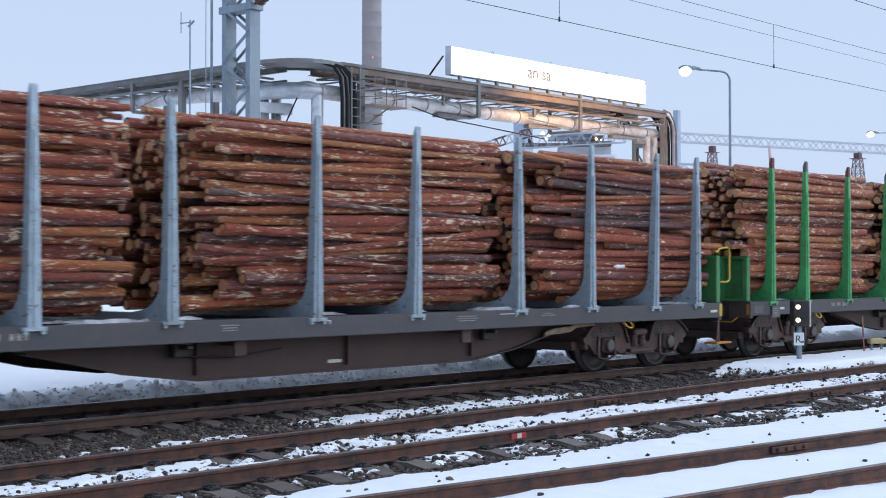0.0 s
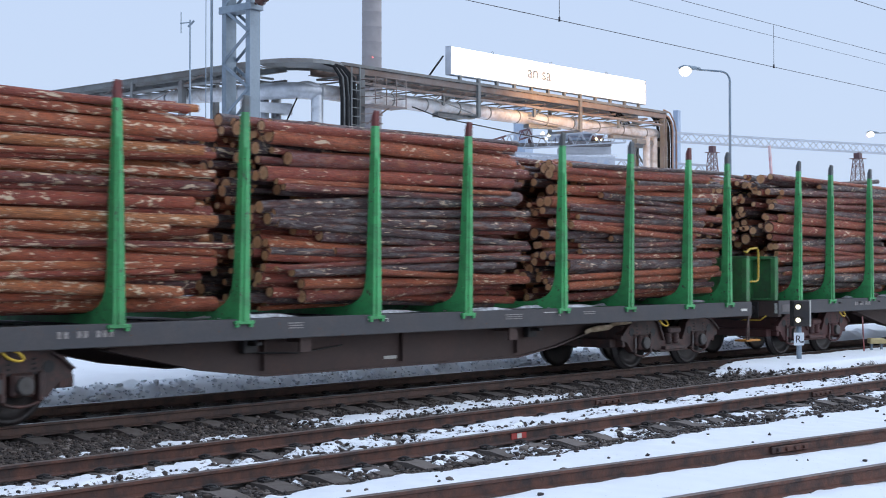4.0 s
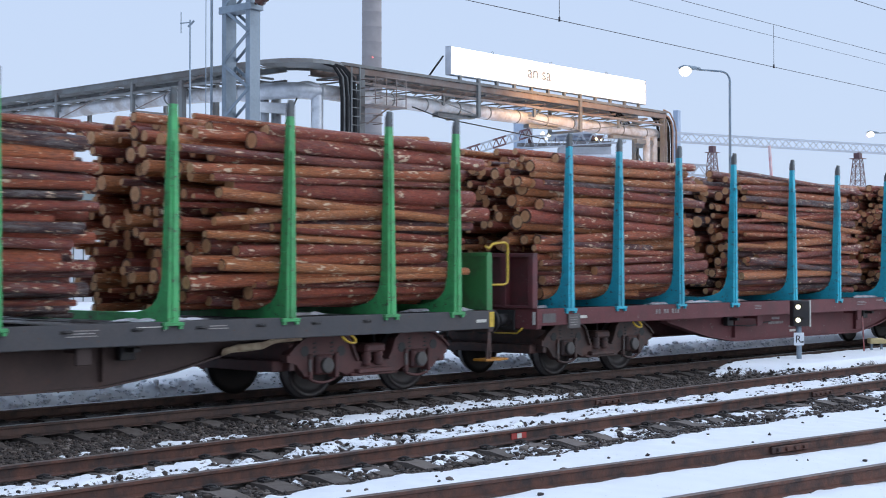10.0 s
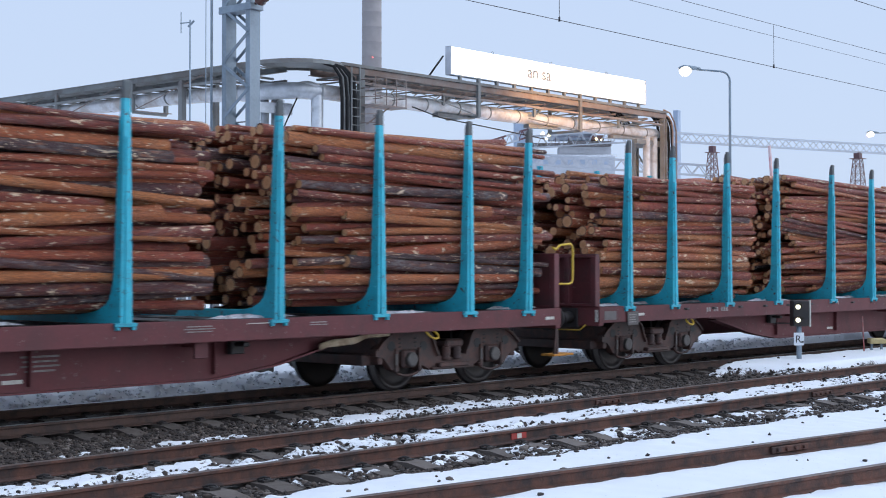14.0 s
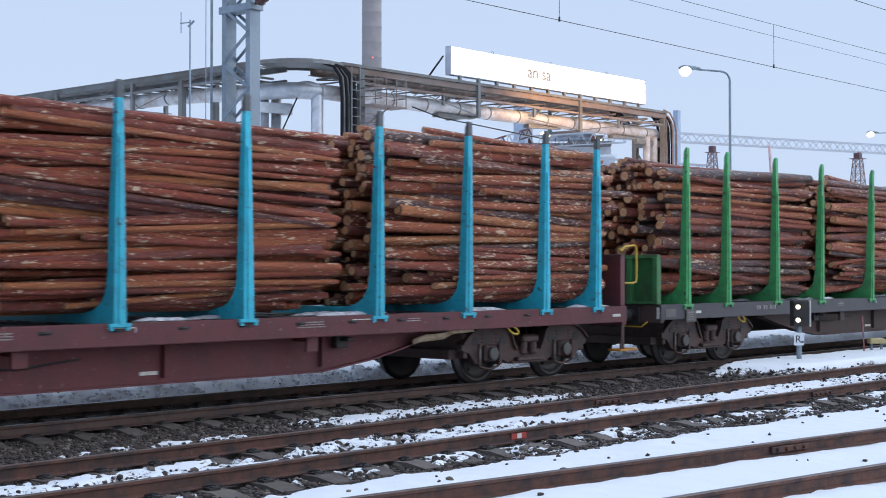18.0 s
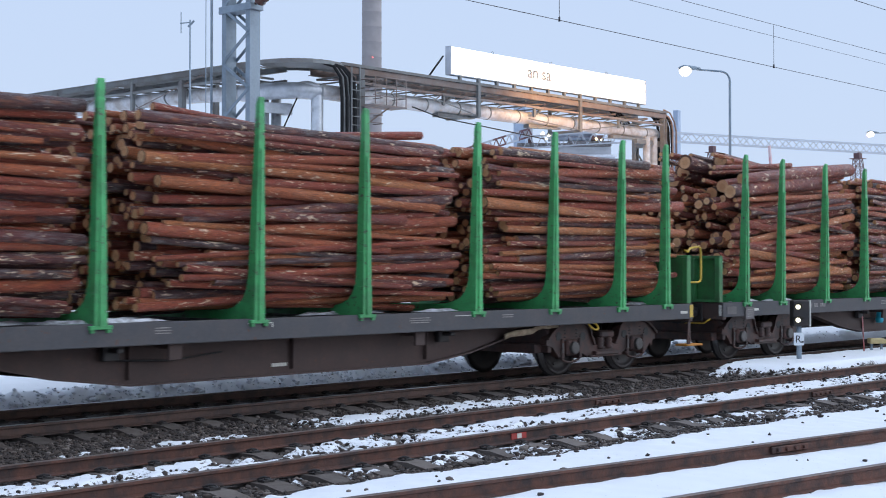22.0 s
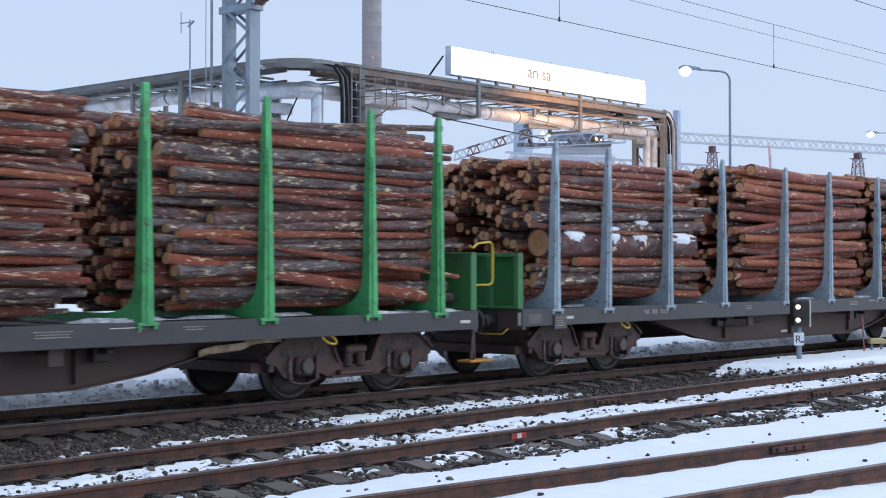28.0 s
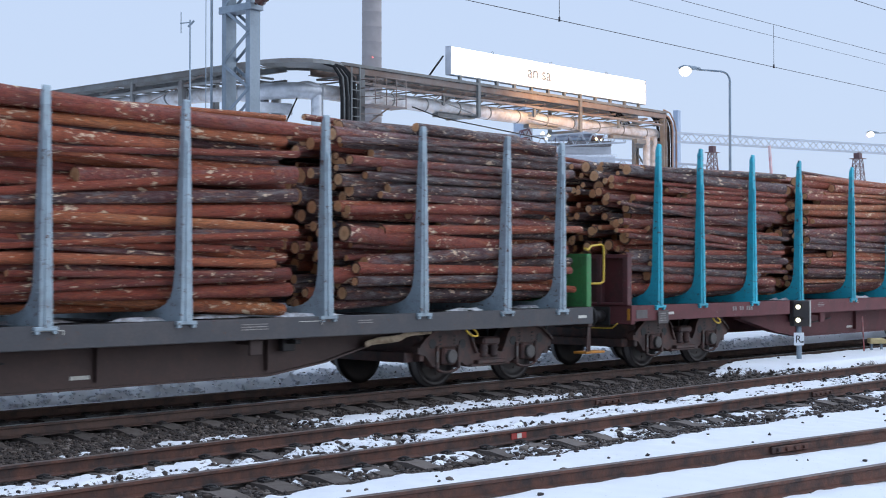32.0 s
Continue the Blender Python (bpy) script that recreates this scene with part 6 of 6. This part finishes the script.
on_site(store, 21.0, 64.0, (1, 1, 0.895))
# board with the name of the dispatch office over the store's roof
board = tagged(empty("roof_sign"), "white dispatch office board with dark letters above the roof", "sign")
bm = bmesh.new()
box(bm, (48.15, 66.0, 7.16), (3.5, 0.12, 1.28), bevel=0.01)
part("panel", bm, PALEWALL, board)
for x in (46.8, 49.5):
    bm = bmesh.new()
    beam(bm, (x, 66.1, 5.0), (x, 66.1, 7.6), 0.10)
    part("post", bm, STEEL, board)
for body, x, z in (("L\u00c4HETT\u00c4M\u00d6", 46.62, 7.24), ("EXPEDITION", 46.76, 6.62)):
    fc = bpy.data.curves.new("lettering", "FONT")
    fc.body = body
    fc.size, fc.extrude, fc.offset = 0.47, 0.004, 0.012
    fc.materials.append(RUBBER)
    fo = new("lettering", fc)
    fo.parent = board
    fo.matrix_basis = pose(x, 65.93, z, 90, 0, 0)
far_store = tagged(empty("store_building"), "long far shed with a snow-covered roof", "building")
bm = bmesh.new()
box(bm, (40.0, 110.0, 4.5), (90.0, 10.0, 9.0))
part("wall", bm, GREYGREEN, far_store)
bm = bmesh.new()
extrude_outline(bm, [(104.5, 9.0), (110.0, 11.0), (115.5, 9.0)], -6, 86, "x")
part("roof", bm, SNOW, far_store)
on_site(far_store, 40.0, 105.0, (1, 1, 0.895))

# ---------------------------------------------------------------- signal and lineside things
sig = tagged(empty("ground_signal", pose(24.54, 12.80, -0.02) @ Matrix.Diagonal((0.895, 0.895, 0.895, 1))), "dwarf shunting signal showing two white lights", "signal")
SROT = Euler((0, 0, radians(-42))).to_matrix().to_4x4()


def turned(v):
    return SROT @ Vector(v)


bm = bmesh.new()
tube(bm, [(0, 0, -0.15), (0, 0, 0.85)], 0.055, 12)
part("post", bm, GALV, sig)
bm = bmesh.new()
box(bm, turned((0.02, 0.02, 1.04)), (0.36, 0.22, 0.55), SROT, bevel=0.02)
part("lamp_case", bm, DARK, sig)
bm = bmesh.new()
box(bm, turned((0.225, -0.04, 1.04)), (0.035, 0.06, 0.56), SROT, bevel=0.004)
part("case_edge", bm, PLATE, sig)
for z in (1.18, 0.90):
    bm = bmesh.new()
    c = turned((-0.06, -0.095, z))
    d = turned((0, -1, 0))
    tube(bm, [c, c + d * 0.03], 0.050, 18)
    part("signal_lens", bm, SIGNAL_LIGHT, sig, "lit white lens")
    bm = bmesh.new()
    n = 14
    ring = []
    for k in range(n + 1):
        a = math.pi * k / n
        o = turned((0.088 * math.cos(a), 0, 0)) + Vector((0, 0, 0.088 * math.sin(a)))
        ring.append((bm.verts.new(c + o), bm.verts.new(c + o + d * 0.07), bm.verts.new(c + o * 1.12 + d * 0.07), bm.verts.new(c + o * 1.12)))
    for a, b in zip(ring, ring[1:]):
        for k in range(4):
            bm.faces.new((a[k], a[(k + 1) % 4], b[(k + 1) % 4], b[k]))
    bmesh.ops.recalc_face_normals(bm, faces=bm.faces[:])
    part("hood", bm, DARK, sig)
bm = bmesh.new()
box(bm, turned((-0.03, -0.075, 0.50)), (0.225, 0.012, 0.27), SROT, bevel=0.004)
pl_ = part("plate", bm, surface("white_sign_enamel", (0.74, 0.77, 0.80), (0.55, 0.56, 0.58), 0.4, grain=40, wear=12), sig, "white plate with a black letter R")
rt = bpy.data.curves.new("letter", "FONT")
rt.body = "R"
rt.size, rt.extrude = 0.22, 0.002
rt.materials.append(RUBBER)
ro = new("letter", rt)
ro.parent = pl_
ro.matrix_basis = Matrix.Translation(turned((-0.115, -0.084, 0.425))) @ SROT @ pose(0, 0, 0, 90, 0, 0)
bm = bmesh.new()
box(bm, turned((0.045, -0.083, 0.44)), (0.05, 0.004, 0.035), SROT)
part("small_mark", bm, RUBBER, pl_)

bm = bmesh.new()
tube(bm, [(27.77, 13.0, -0.1), (27.68, 13.0, 0.77)], 0.016, 8)
tagged(part("snow_stake", bm, surface("faded_red_stick", (0.36, 0.09, 0.08), (0.5, 0.4, 0.38), 0.6, grain=20, wear=4)), "thin faded red marker stick in the snow", "marker stick")
ybx = tagged(empty("junction_box", pose(28.31, 13.0, 0) @ Matrix.Diagonal((0.895, 0.895, 0.895, 1))), "small yellow junction box on two short posts", "junction box")
bm = bmesh.new()
box(bm, (0, 0, 0.27), (0.34, 0.22, 0.13), SROT, bevel=0.02)
box(bm, turned((0.22, 0.0, 0.255)), (0.10, 0.16, 0.10), SROT, bevel=0.02)
part("box_body", bm, surface("faded_yellow_enamel", (0.60, 0.47, 0.22), (0.40, 0.30, 0.15), 0.5, grain=40, wear=10), ybx)
for dx in (-0.10, 0.14):
    bm = bmesh.new()
    v = turned((dx, 0, 0))
    box(bm, (v.x, v.y, 0.05), (0.05, 0.05, 0.36), SROT)
    part("post", bm, GALV, ybx)


def motions():
    """The train rolls towards the left along the main track; its wheels turn."""
    times = [k * 0.5 for k in range(65)]
    for thing, x0 in train + stacks:
        walk(thing, [(t, pose(x0 - run(t), T1, 0)) for t in times])
    ticks = [k * 4 / 30 for k in range(241)]
    for ws, x in wheelsets:
        walk(ws, [(t, pose(x, 0, WHEEL_R, 0, -math.degrees(run(t) / WHEEL_R) % 360, 0)) for t in ticks])


motions()
